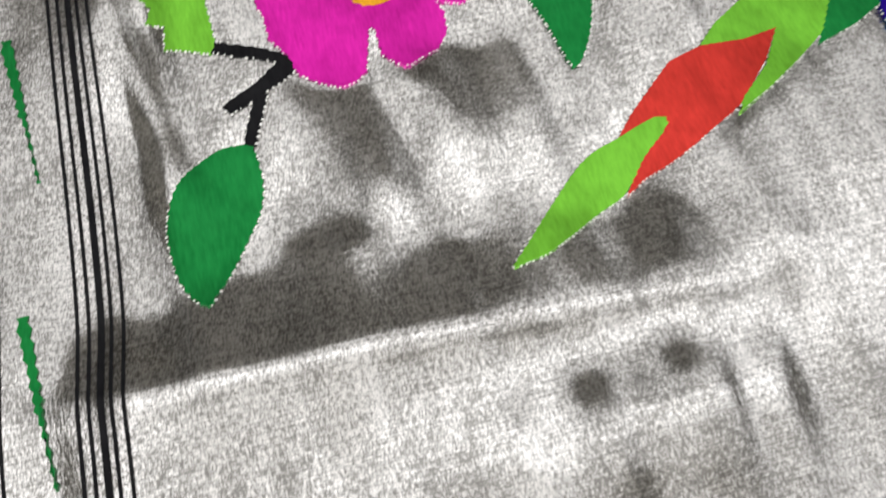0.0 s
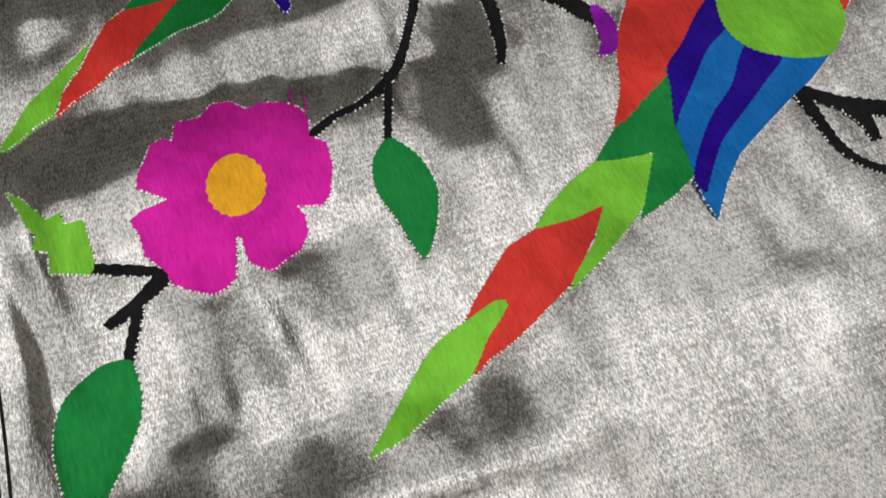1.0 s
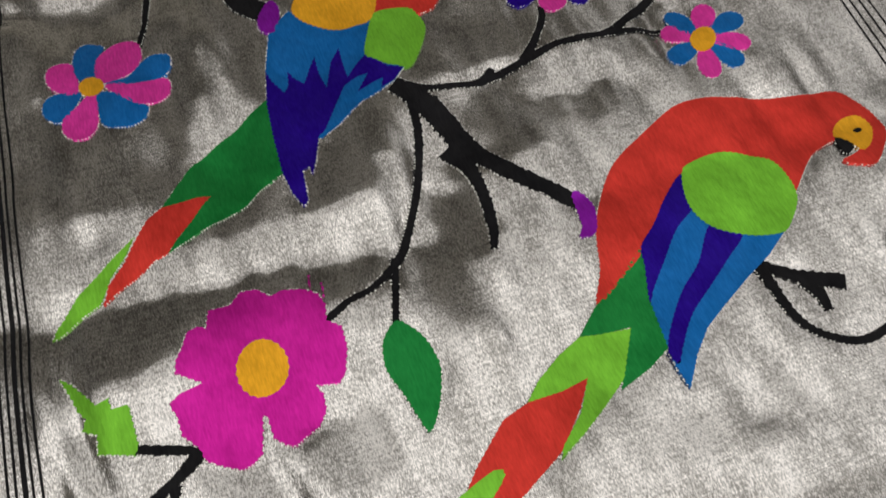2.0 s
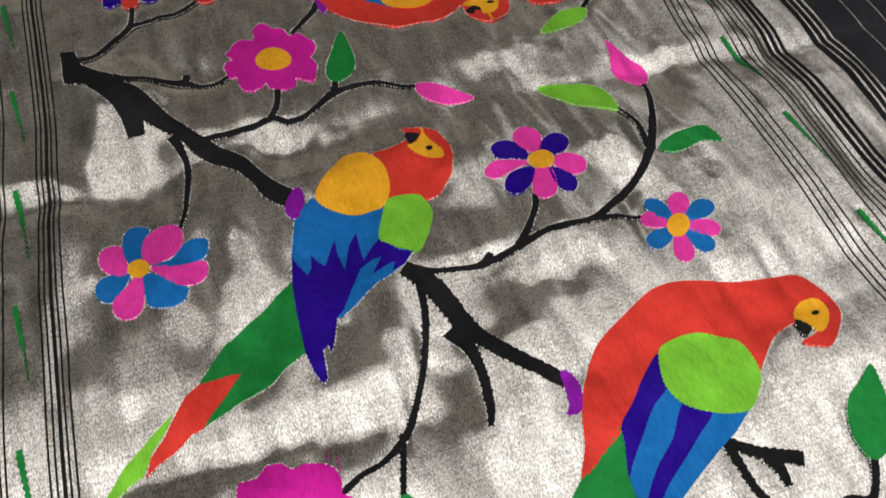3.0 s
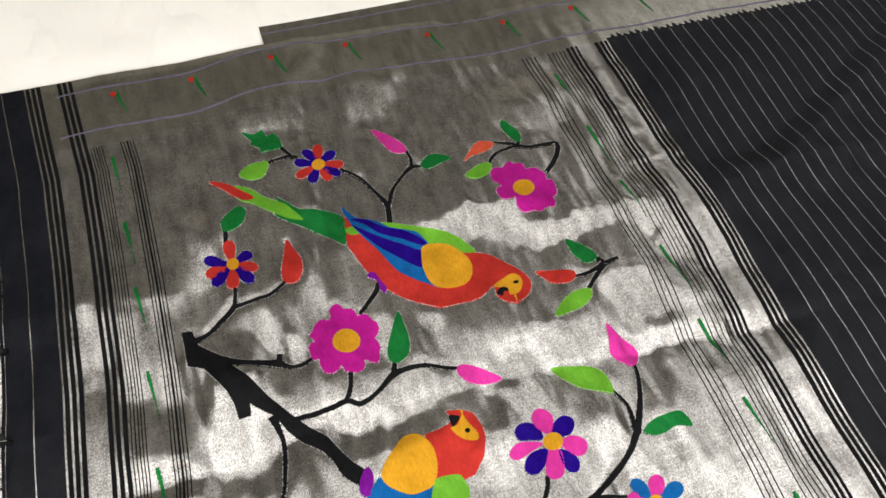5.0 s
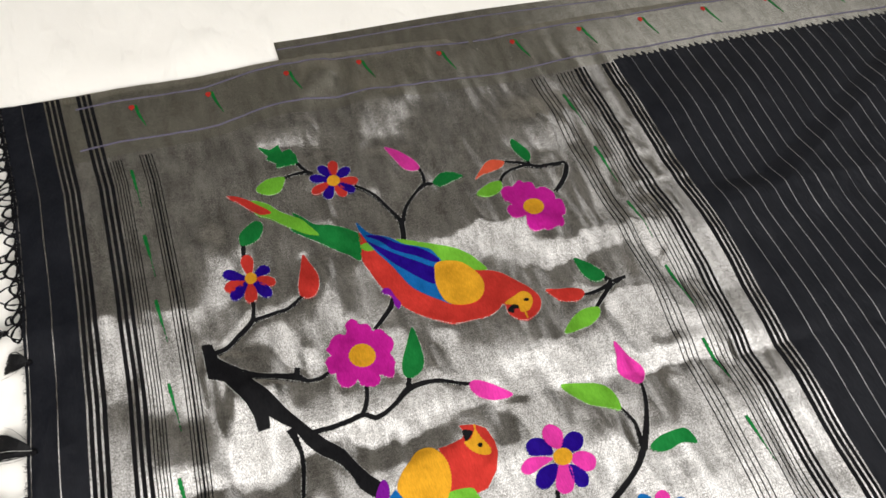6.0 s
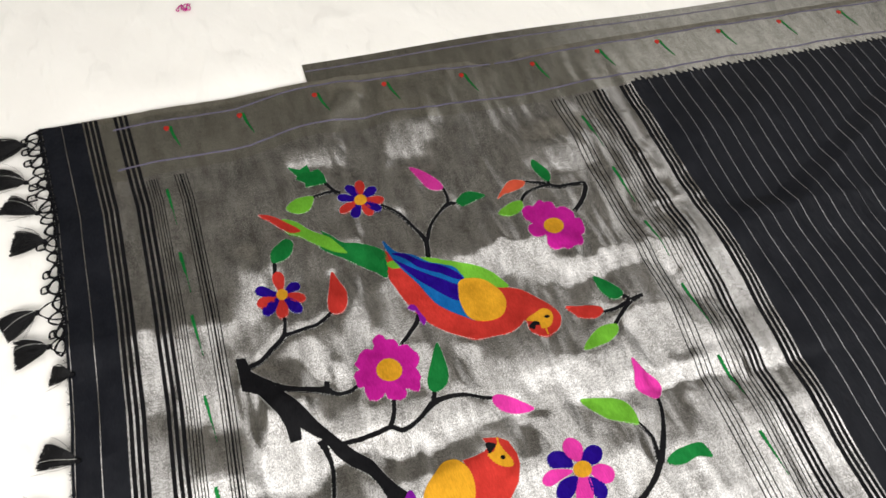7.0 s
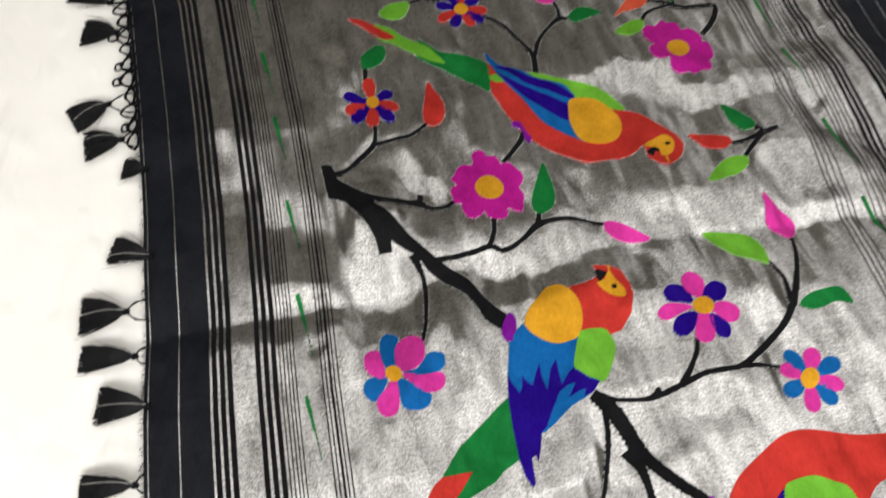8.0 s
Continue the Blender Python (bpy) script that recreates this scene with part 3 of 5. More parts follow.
stroke(saree, 'branch', BLACK_THREAD, [(-189.7, 417.7, 3.5), (-171.9, 420.8, 4.2), (-153.3, 417.4, 4.2)], 0)
flower = disc(saree, 'flower', GOLD, (-132.0, 399.1), (7.5, -1.6), (2.0, 7.8), 3, label='small woven flower with red and indigo petals')
petal(flower, RED, (-132.0, 399.1), (-125.6, 430.1), 12.5)
petal(flower, INDIGO, (-132.0, 399.1), (-108.7, 416.2), 12.5)
petal(flower, RED, (-132.0, 399.1), (-102.9, 394.4), 12.5)
petal(flower, INDIGO, (-132.0, 399.1), (-110.6, 379.2), 12.5)
petal(flower, RED, (-132.0, 399.1), (-124.2, 373.6), 12.5)
petal(flower, INDIGO, (-132.0, 399.1), (-146.9, 373.8), 12.5)
petal(flower, RED, (-132.0, 399.1), (-160.6, 387.1), 12.5)
petal(flower, INDIGO, (-132.0, 399.1), (-158.6, 410.2), 12.5)
petal(flower, INDIGO, (-132.0, 399.1), (-143.3, 426.0), 12.5)
stroke(saree, 'branch', BLACK_THREAD, [(-109.0, 387.6, 3.5), (-90.4, 366.2, 4.2), (-79.6, 341.5, 4.1), (-72.5, 320.5, 6.2), (-74.1, 304.0, 6.1), (-77.4, 290.6, 6.0)], 0)
stroke(saree, 'branch', BLACK_THREAD, [(-70.7, 317.3, 5.5), (-58.2, 340.8, 4.2), (-39.7, 359.6, 4.2), (-28.0, 366.5, 6.4), (-17.0, 366.2, 3.6)], 0)
stroke(saree, 'branch', BLACK_THREAD, [(-28.8, 364.2, 4.9), (-25.3, 379.9, 4.3), (-27.0, 393.8, 4.3)], 0)
patch(saree, 'bud', PINK, [(-57.7, 438.8), (-44.4, 430.1), (-31.2, 411.7), (-25.2, 397.1), (-30.2, 390.8), (-43.5, 396.0), (-51.5, 414.1)], 1, label='pink woven bud on a black stem')
patch(saree, 'leaf', GREEN, [(-16.9, 368.7), (-5.0, 379.6), (7.9, 379.3), (22.1, 369.8), (6.5, 364.0), (-9.9, 360.4)], 1, label='dark green woven leaf on a black stem')
patch(saree, 'leaf', GREEN, [(103.3, 413.0), (111.3, 400.3), (117.5, 385.9), (113.7, 374.2), (107.1, 373.4), (100.6, 387.3), (98.0, 401.2)], 1, label='dark green woven leaf on a black stem')
patch(saree, 'leaf', ORANGE, [(35.3, 359.9), (45.6, 371.8), (59.3, 384.2), (71.0, 383.8), (79.9, 378.5), (73.1, 370.8), (59.3, 367.1), (47.0, 364.9)], 1, label='orange red woven leaf on a black stem')
stroke(saree, 'branch', BLACK_THREAD, [(78.8, 379.8, 2.9), (94.7, 374.2, 3.8), (107.7, 366.7, 5.8), (120.9, 360.7, 5.4), (138.5, 360.6, 5.2), (153.8, 359.3, 5.1), (152.1, 348.0, 6.5), (140.7, 332.2, 6.4), (125.4, 318.9, 5.8)], 0)
stroke(saree, 'branch', BLACK_THREAD, [(107.4, 365.9, 5.0), (87.4, 365.3, 3.7), (71.3, 357.8, 4.3), (62.7, 347.4, 3.6)], 0)
stroke(saree, 'branch', BLACK_THREAD, [(107.1, 365.0, 4.3), (111.5, 376.7, 4.5)], 0)
patch(saree, 'leaf', LIME, [(28.1, 336.1), (41.4, 345.8), (54.4, 350.1), (63.3, 349.2), (63.1, 340.5), (55.1, 332.1), (40.9, 329.1)], 1, label='light green woven leaf on a black stem')
flower = patch(saree, 'flower', MAGENTA, [(56.2, 325.1), (58.1, 333.7), (64.9, 339.1), (70.9, 339.2), (74.6, 337.0), (79.3, 340.8), (84.1, 344.9), (89.0, 345.7), (91.1, 341.2), (97.0, 340.5), (101.2, 337.5), (102.1, 332.2), (102.3, 327.1), (108.2, 328.4), (113.8, 327.0), (118.2, 322.4), (121.4, 317.0), (121.2, 311.2), (120.0, 306.7), (125.2, 306.2), (127.0, 301.6), (126.3, 294.9), (125.2, 287.3), (121.7, 281.3), (116.0, 279.0), (116.1, 274.1), (114.7, 267.8), (110.6, 263.9), (106.2, 265.8), (101.2, 264.6), (95.8, 262.2), (90.1, 262.4), (87.1, 265.8), (81.0, 265.2), (75.3, 265.9), (70.7, 269.8), (69.1, 275.4), (70.7, 281.6), (71.5, 287.1), (64.7, 285.4), (58.9, 285.9), (54.4, 289.3), (52.6, 295.8), (53.4, 301.5), (57.0, 306.7), (63.1, 308.4), (61.3, 313.1), (56.7, 317.0)], 1, smooth=False, label='magenta woven flower with a golden centre')
disc(flower, 'flower_centre', GOLD, (87.9, 300.3), (12.7, -2.7), (5.4, 12.6), 2)

# gliding figure below the far border
figure = patch(saree, 'woven_figure', RED, [(-124.6, 312.5), (-116.7, 306.0), (-93.1, 280.2), (-61.1, 249.1), (-16.3, 236.5), (12.2, 226.8), (27.3, 211.6), (40.3, 195.7), (47.1, 181.1), (43.7, 168.5), (33.6, 158.9), (20.4, 155.7), (9.8, 160.1), (4.6, 169.1), (5.3, 177.8), (3.5, 181.7), (-6.0, 175.0), (-19.3, 171.6), (-52.7, 172.8), (-70.2, 180.4), (-91.4, 196.9), (-108.5, 216.7), (-118.9, 238.1), (-125.9, 260.5), (-129.6, 277.0)], 1, label='woven figure of red, blue, green and yellow silk')
patch(figure, 'tail_tip', RED, [(-257.0, 406.4), (-242.1, 401.7), (-227.5, 388.7), (-212.8, 370.8), (-224.4, 370.4), (-235.8, 381.3), (-245.0, 393.6)], 3)
patch(figure, 'tail_middle', LIME, [(-231.2, 394.0), (-214.6, 384.9), (-201.1, 368.3), (-183.8, 353.5), (-175.3, 339.9), (-167.4, 324.5), (-182.5, 329.9), (-199.3, 345.5), (-215.9, 362.8), (-230.4, 374.5)], 2)
patch(figure, 'tail_base', GREEN, [(-189.7, 364.0), (-177.6, 350.8), (-169.6, 340.9), (-147.6, 332.3), (-123.9, 312.3), (-131.1, 276.4), (-144.6, 291.3), (-160.8, 307.3), (-174.9, 318.8), (-189.0, 331.0), (-196.9, 341.1), (-181.1, 335.5)], 1)
patch(figure, 'back_patch', LIME, [(-85.5, 293.8), (-57.5, 283.0), (-33.1, 271.5), (-12.8, 257.8), (-2.4, 245.9), (3.5, 231.9), (-16.8, 235.1), (-35.2, 243.1), (-50.5, 250.0), (-55.8, 266.4), (-72.7, 278.9)], 2)
patch(figure, 'flank_patch', LIME, [(-127.2, 295.2), (-115.8, 296.8), (-110.7, 285.6), (-122.2, 286.2)], 2)
patch(figure, 'wing', BLUE, [(-121.7, 330.4), (-111.9, 310.6), (-94.0, 300.3), (-77.8, 284.9), (-53.7, 273.2), (-46.7, 262.2), (-44.3, 254.3), (-52.2, 246.8), (-58.2, 228.6), (-56.3, 207.9), (-50.0, 196.4), (-64.5, 207.7), (-85.2, 227.3), (-99.5, 258.5), (-111.9, 281.5), (-118.4, 299.9), (-122.3, 318.2)], 3)
patch(figure, 'wing_stripe', INDIGO, [(-117.6, 307.8), (-103.2, 304.6), (-86.9, 289.1), (-60.4, 273.7), (-45.1, 256.0), (-52.6, 254.4), (-69.7, 266.0), (-92.9, 281.0), (-105.4, 297.0)], 4)
patch(figure, 'wing_stripe', INDIGO, [(-118.4, 299.9), (-105.2, 285.8), (-82.9, 268.0), (-60.4, 251.3), (-52.9, 244.7), (-58.7, 227.0), (-69.8, 233.0), (-85.1, 249.2), (-100.4, 267.1), (-113.1, 286.9)], 4)
patch(figure, 'shoulder', GOLD, [(-52.4, 250.6), (-42.3, 253.9), (-26.4, 248.6), (-15.6, 238.6), (-7.0, 223.2), (-8.3, 208.5), (-17.1, 196.1), (-30.9, 192.1), (-46.4, 194.5), (-56.9, 204.1), (-59.4, 224.8), (-55.7, 242.3)], 5)
patch(figure, 'face_patch', GOLD, [(5.3, 181.1), (17.7, 187.6), (30.2, 192.2), (37.5, 187.3), (37.4, 177.2), (29.4, 167.1), (19.2, 166.3), (18.9, 173.7), (13.1, 176.8)], 2)
patch(figure, 'dark_patch', BLACK_THREAD, [(4.9, 171.4), (12.5, 177.0), (18.9, 175.4), (18.5, 171.3), (12.9, 171.1), (10.3, 166.3)], 3)
disc(figure, 'dark_patch', BLACK_THREAD, (30.8, 180.2), (3.0, -0.6), (0.8, 1.9), 3)
stroke(figure, 'beak_line', GOLD, [(23.6, 168.4, 2.0), (23.4, 162.8, 2.0), (23.2, 157.4, 2.0)], 3)
stroke(saree, 'branch', BLACK_THREAD, [(-108.7, 225.0, 4.5), (-114.6, 211.7, 5.7), (-126.7, 199.6, 5.1), (-139.5, 189.1, 4.4)], 0)
patch(saree, 'claw_patch', PURPLE, [(-119.9, 229.9), (-116.6, 234.4), (-110.6, 232.1), (-107.2, 220.8), (-103.8, 212.4), (-107.6, 206.1), (-110.9, 210.8), (-111.4, 222.7)], 2, label='purple woven patch gripping a black stem')
patch(saree, 'leaf', RED, [(57.9, 188.4), (76.5, 184.5), (95.5, 178.3), (97.5, 170.2), (85.7, 164.2), (69.8, 169.6), (61.6, 179.3)], 1, label='red woven leaf on a black twig')
patch(saree, 'leaf', GREEN, [(106.7, 219.6), (120.2, 208.4), (129.9, 192.0), (127.1, 182.8), (115.9, 182.9), (107.0, 195.3), (105.3, 208.1)], 1, label='dark green woven leaf on a black twig')
patch(saree, 'leaf', LIME, [(54.3, 127.5), (68.1, 142.1), (86.7, 151.3), (104.3, 150.3), (102.3, 139.9), (87.7, 130.9), (72.4, 128.1)], 1, label='light green woven leaf on a black twig')
stroke(saree, 'branch', BLACK_THREAD, [(96.0, 169.9, 3.4), (113.3, 170.0, 4.7), (131.0, 173.0, 6.3), (151.7, 178.3, 4.0)], 0)
stroke(saree, 'branch', BLACK_THREAD, [(126.8, 185.4, 3.9), (133.8, 174.4, 5.1)], 0)
stroke(saree, 'branch', BLACK_THREAD, [(101.2, 148.5, 4.0), (116.7, 161.7, 4.8), (132.2, 172.5, 5.1)], 0)

# sprigs that spring from the thick branch
flower = disc(saree, 'flower', GOLD, (-252.0, 285.6), (6.1, -1.8), (1.4, 7.4), 3, label='small woven flower with red and indigo petals')
petal(flower, RED, (-252.0, 285.6), (-251.8, 317.1), 13.5)
petal(flower, INDIGO, (-252.0, 285.6), (-230.1, 294.9), 13.5)
petal(flower, RED, (-252.0, 285.6), (-227.7, 271.8), 13.5)
petal(flower, INDIGO, (-252.0, 285.6), (-236.3, 255.4), 13.5)
petal(flower, RED, (-252.0, 285.6), (-257.4, 254.1), 13.5)
petal(flower, INDIGO, (-252.0, 285.6), (-276.0, 263.9), 13.5)
petal(flower, RED, (-252.0, 285.6), (-281.2, 277.3), 13.5)
petal(flower, INDIGO, (-252.0, 285.6), (-279.9, 297.0), 13.5)
patch(saree, 'leaf', GREEN, [(-254.4, 330.7), (-253.9, 343.2), (-246.7, 352.9), (-233.0, 361.7), (-225.4, 355.9), (-229.3, 340.2), (-239.1, 331.2), (-249.4, 329.2)], 1, label='dark green woven leaf on a black stem')
stroke(saree, 'branch', BLACK_THREAD, [(-251.3, 332.9, 4.5), (-254.6, 312.9, 4.5)], 0)
patch(saree, 'bud', RED, [(-190.9, 302.5), (-185.8, 287.4), (-181.4, 269.5), (-185.0, 252.3), (-194.2, 243.9), (-204.9, 247.4), (-205.1, 260.6), (-197.7, 284.2)], 1, label='red woven bud on a black stem')
stroke(saree, 'branch', BLACK_THREAD, [(-202.9, 247.7, 3.8), (-222.3, 235.9, 4.3), (-239.8, 233.3, 4.3), (-260.1, 231.8, 4.8)], 0)
stroke(saree, 'branch', BLACK_THREAD, [(-255.0, 256.6, 3.7), (-257.5, 241.1, 4.3), (-262.4, 229.7, 6.1), (-276.7, 219.8, 5.4), (-290.8, 209.3, 5.4), (-311.2, 201.1, 7.1)], 0)
flower = patch(saree, 'flower', MAGENTA, [(-193.7, 174.0), (-195.2, 178.0), (-191.2, 181.4), (-186.9, 188.6), (-182.0, 192.7), (-176.7, 193.9), (-171.1, 190.9), (-168.6, 195.4), (-168.6, 202.7), (-164.5, 206.1), (-159.8, 206.9), (-155.6, 203.3), (-154.3, 198.5), (-149.9, 198.2), (-145.6, 197.6), (-143.1, 192.6), (-142.6, 187.3), (-137.9, 188.1), (-133.1, 186.5), (-130.8, 181.4), (-128.8, 177.0), (-125.5, 172.9), (-125.0, 166.4), (-127.9, 160.9), (-132.4, 156.7), (-130.6, 152.2), (-129.7, 144.9), (-132.6, 139.7), (-134.0, 132.9), (-137.0, 129.2), (-142.1, 130.7), (-146.5, 134.7), (-150.1, 135.1), (-149.7, 130.1), (-152.9, 125.3), (-158.5, 123.1), (-165.5, 124.4), (-171.2, 128.1), (-172.3, 135.4), (-176.5, 131.3), (-183.2, 129.0), (-189.8, 131.8), (-191.6, 136.4), (-192.5, 142.2), (-191.6, 148.4), (-196.5, 148.3), (-198.7, 151.8), (-198.4, 157.6), (-199.4, 163.7), (-195.7, 168.6), (-191.1, 169.4)], 1, smooth=False, label='magenta woven flower with a golden centre')
disc(flower, 'flower_centre', GOLD, (-160.8, 161.1), (13.4, -3.9), (3.8, 13.7), 2)
patch(saree, 'leaf', GREEN, [(-101.1, 180.5), (-99.1, 162.5), (-100.5, 140.3), (-107.2, 127.7), (-118.2, 123.2), (-125.1, 127.4), (-124.3, 140.2), (-114.6, 158.7)], 1, label='dark green woven leaf on a black stem')
stroke(saree, 'branch', BLACK_THREAD, [(-120.6, 125.6, 4.9), (-127.0, 110.4, 5.4)], 0)
stroke(saree, 'branch', BLACK_THREAD, [(-165.5, 126.5, 4.7), (-170.8, 107.9, 4.7), (-178.6, 94.8, 5.2)], 0)
stroke(saree, 'branch', BLACK_THREAD, [(-232.1, 93.4, 5.1), (-208.8, 93.1, 5.1), (-178.3, 96.0, 5.2), (-164.9, 90.3, 4.7), (-143.7, 99.5, 4.7), (-124.6, 112.2, 6.6), (-99.2, 112.9, 4.8), (-62.7, 100.3, 3.6)], 0)
patch(saree, 'bud', PINK, [(-63.6, 101.3), (-55.0, 102.2), (-39.2, 92.4), (-24.0, 78.6), (-38.4, 76.8), (-55.8, 82.2), (-64.1, 92.7)], 1, label='pink woven bud on a black stem')
patch(saree, 'bough', BLACK_THREAD, [(-315.4, 216.9), (-305.0, 216.0), (-301.4, 197.2), (-283.6, 180.2), (-270.8, 158.1), (-258.5, 141.0), (-247.1, 122.8), (-233.6, 102.9), (-218.4, 83.3), (-203.2, 68.2), (-194.7, 50.3), (-187.2, 36.8), (-178.9, 26.3), (-183.7, 13.3), (-190.3, 14.8), (-199.7, 26.5), (-204.4, 42.9), (-212.1, 55.2), (-225.8, 68.4), (-237.3, 84.0), (-246.4, 103.1), (-265.3, 119.1), (-266.7, 107.9), (-278.3, 106.8), (-279.8, 123.3), (-283.9, 136.3), (-292.3, 151.0), (-299.7, 165.8), (-314.7, 175.1)], 1, smooth=False, label='thick black woven bough')
stroke(saree, 'branch', BLACK_THREAD, [(-290.3, 178.2, 7.9), (-276.1, 169.1, 8.8), (-259.7, 161.7, 6.7), (-241.2, 160.0, 7.2), (-230.9, 157.1, 9.6), (-226.9, 154.6, 7.0), (-219.1, 148.8, 4.4), (-207.9, 148.6, 4.6), (-197.9, 151.7, 4.0)], 0)
stroke(saree, 'branch', BLACK_THREAD, [(-230.7, 155.6, 6.1), (-227.5, 167.7, 5.3)], 0)
stroke(saree, 'branch', BLACK_THREAD, [(-248.5, 102.7, 8.3), (-244.1, 81.9, 4.7), (-244.1, 67.0, 4.4), (-247.6, 49.0, 4.1), (-251.7, 31.7, 3.5), (-258.0, 16.7, 3.1)], 0)

# flower in blue and pink under the bough
flower = disc(saree, 'flower', GOLD, (-288.0, -7.8), (6.6, -1.8), (0.9, 7.4), 3, label='woven flower with blue and pink petals')
patch(flower, 'petal', BLUE, [(-294.5, 1.5), (-295.6, 15.6), (-292.4, 27.5), (-285.5, 31.5), (-277.3, 26.7), (-281.7, 16.0), (-284.9, -0.5)], 1)
patch(flower, 'petal', PINK, [(-284.6, -0.6), (-282.1, 16.1), (-273.8, 23.7), (-263.4, 24.2), (-257.8, 18.2), (-257.5, 7.8), (-261.5, -1.4), (-269.6, -6.7), (-280.4, -7.6)], 1)
patch(flower, 'petal', BLUE, [(-280.4, -7.6), (-267.9, -7.3), (-255.0, 4.5), (-245.8, 3.0), (-242.4, -1.1), (-245.2, -10.4), (-254.4, -14.1), (-268.8, -13.5)], 1)
patch(flower, 'petal', PINK, [(-280.7, -9.4), (-263.5, -14.0), (-249.6, -14.0), (-246.1, -19.7), (-249.5, -27.8), (-259.2, -30.9), (-269.3, -26.9)], 1)
patch(flower, 'petal', BLUE, [(-285.6, -13.5), (-275.4, -18.8), (-264.4, -29.7), (-260.7, -33.5), (-264.6, -41.1), (-274.2, -44.0), (-283.5, -41.0), (-286.9, -33.3)], 1)
patch(flower, 'petal', PINK, [(-291.0, -13.9), (-286.5, -15.1), (-288.2, -35.0), (-293.8, -43.5), (-302.3, -43.3), (-306.6, -37.3), (-305.5, -27.7), (-297.2, -19.8)], 1)
patch(flower, 'petal', BLUE, [(-293.8, -10.7), (-300.6, -23.0), (-307.4, -29.3), (-312.9, -25.6), (-315.5, -18.4), (-312.2, -10.5), (-304.6, -7.7)], 1)
patch(flower, 'petal', PINK, [(-295.9, -10.0), (-304.6, -7.7), (-310.4, 1.3), (-309.6, 11.3), (-304.5, 16.5), (-296.7, 15.4), (-294.4, 2.5)], 1)

# flowering branch beside the seated figure
flower = disc(saree, 'flower', GOLD, (-2.2, 0.5), (9.0, -2.9), (3.7, 8.3), 3, label='woven flower with pink and indigo petals')
patch(flower, 'petal', PINK, [(-5.2, 10.5), (-12.3, 19.9), (-11.6, 30.6), (-4.2, 36.7), (2.9, 33.7), (7.4, 25.3), (4.8, 16.1), (-1.1, 9.1)], 1)
patch(flower, 'petal', INDIGO, [(0.1, 8.7), (6.8, 18.4), (17.2, 22.2), (24.9, 17.8), (24.6, 10.3), (17.8, 3.1), (8.1, 2.5)], 1)
patch(flower, 'petal', PINK, [(6.7, -0.6), (17.6, 0.7), (26.6, -5.0), (27.9, -12.8), (21.8, -19.8), (13.0, -18.8), (4.5, -7.4)], 1)
patch(flower, 'petal', INDIGO, [(0.1, -8.9), (10.2, -15.1), (14.1, -24.6), (9.2, -33.3), (0.2, -31.9), (-2.3, -22.1)], 1)
patch(flower, 'petal', PINK, [(-8.9, -6.1), (0.9, -10.2), (-2.4, -27.5), (-8.8, -34.5), (-18.4, -33.4), (-20.2, -24.0)], 1)
patch(flower, 'petal', INDIGO, [(-12.4, -3.6), (-11.8, -10.7), (-22.8, -22.5), (-32.8, -24.6), (-38.3, -17.1), (-29.2, -5.4)], 1)
patch(flower, 'petal', PINK, [(-12.2, 2.1), (-26.0, -3.4), (-41.4, -7.2), (-47.3, -1.4), (-41.8, 5.4), (-30.6, 8.0)], 1)
patch(flower, 'petal', INDIGO, [(-10.4, 6.2), (-23.6, 7.8), (-33.2, 10.7), (-34.0, 20.3), (-25.3, 26.4), (-14.4, 24.1), (-8.9, 14.7)], 1)
flower = disc(saree, 'flower', GOLD, (63.3, -84.3), (7.3, -2.5), (5.1, 8.9), 3, label='woven flower with pink and blue petals')
petal(flower, PINK, (63.3, -84.3), (78.4, -58.8), 14.5)
petal(flower, BLUE, (63.3, -84.3), (96.6, -73.6), 14.5)
petal(flower, PINK, (63.3, -84.3), (89.5, -97.0), 14.5)
petal(flower, BLUE, (63.3, -84.3), (75.7, -110.8), 14.5)
petal(flower, PINK, (63.3, -84.3), (52.9, -113.6), 14.5)
petal(flower, BLUE, (63.3, -84.3), (35.9, -93.5), 14.5)
petal(flower, PINK, (63.3, -84.3), (43.0, -69.0), 14.5)
petal(flower, BLUE, (63.3, -84.3), (55.5, -54.8), 14.5)
stroke(saree, 'branch', BLACK_THREAD, [(-21.2, -29.2, 3.9), (-24.6, -39.0, 4.3), (-34.5, -52.1, 4.5), (-47.2, -65.7, 6.4)], 0)
stroke(saree, 'branch', BLACK_THREAD, [(-127.0, -60.6, 7.7), (-107.8, -69.4, 3.8), (-88.6, -73.0, 3.9), (-73.9, -72.4, 5.0), (-48.8, -67.3, 5.2), (-24.6, -61.9, 4.9), (6.2, -61.9, 5.0), (30.0, -51.9, 5.8), (57.3, -35.6, 5.5), (74.8, -19.8, 6.6), (83.6, -8.7, 6.3)], 0)
stroke(saree, 'branch', BLACK_THREAD, [(4.0, -61.9, 3.8), (21.8, -63.3, 4.0), (44.3, -68.3, 2.9)], 0)
stroke(saree, 'branch', BLACK_THREAD, [(79.5, -15.0, 7.7), (96.3, 12.6, 5.5), (107.9, 37.9, 4.2), (112.4, 55.6, 3.8)], 0)
stroke(saree, 'branch', BLACK_THREAD, [(78.9, -12.5, 5.5), (83.1, 12.9, 3.8), (76.3, 33.0, 2.9)], 0)
stroke(saree, 'branch', BLACK_THREAD, [(-77.1, -73.1, 5.4), (-68.7, -66.2, 3.9)], 0)
patch(saree, 'leaf', LIME, [(28.1, 74.4), (41.1, 71.7), (64.1, 64.9), (75.2, 55.2), (78.1, 41.9), (75.8, 30.3), (66.6, 34.4), (48.4, 43.5), (35.2, 58.1)], 1, label='light green woven leaf on a black stem')
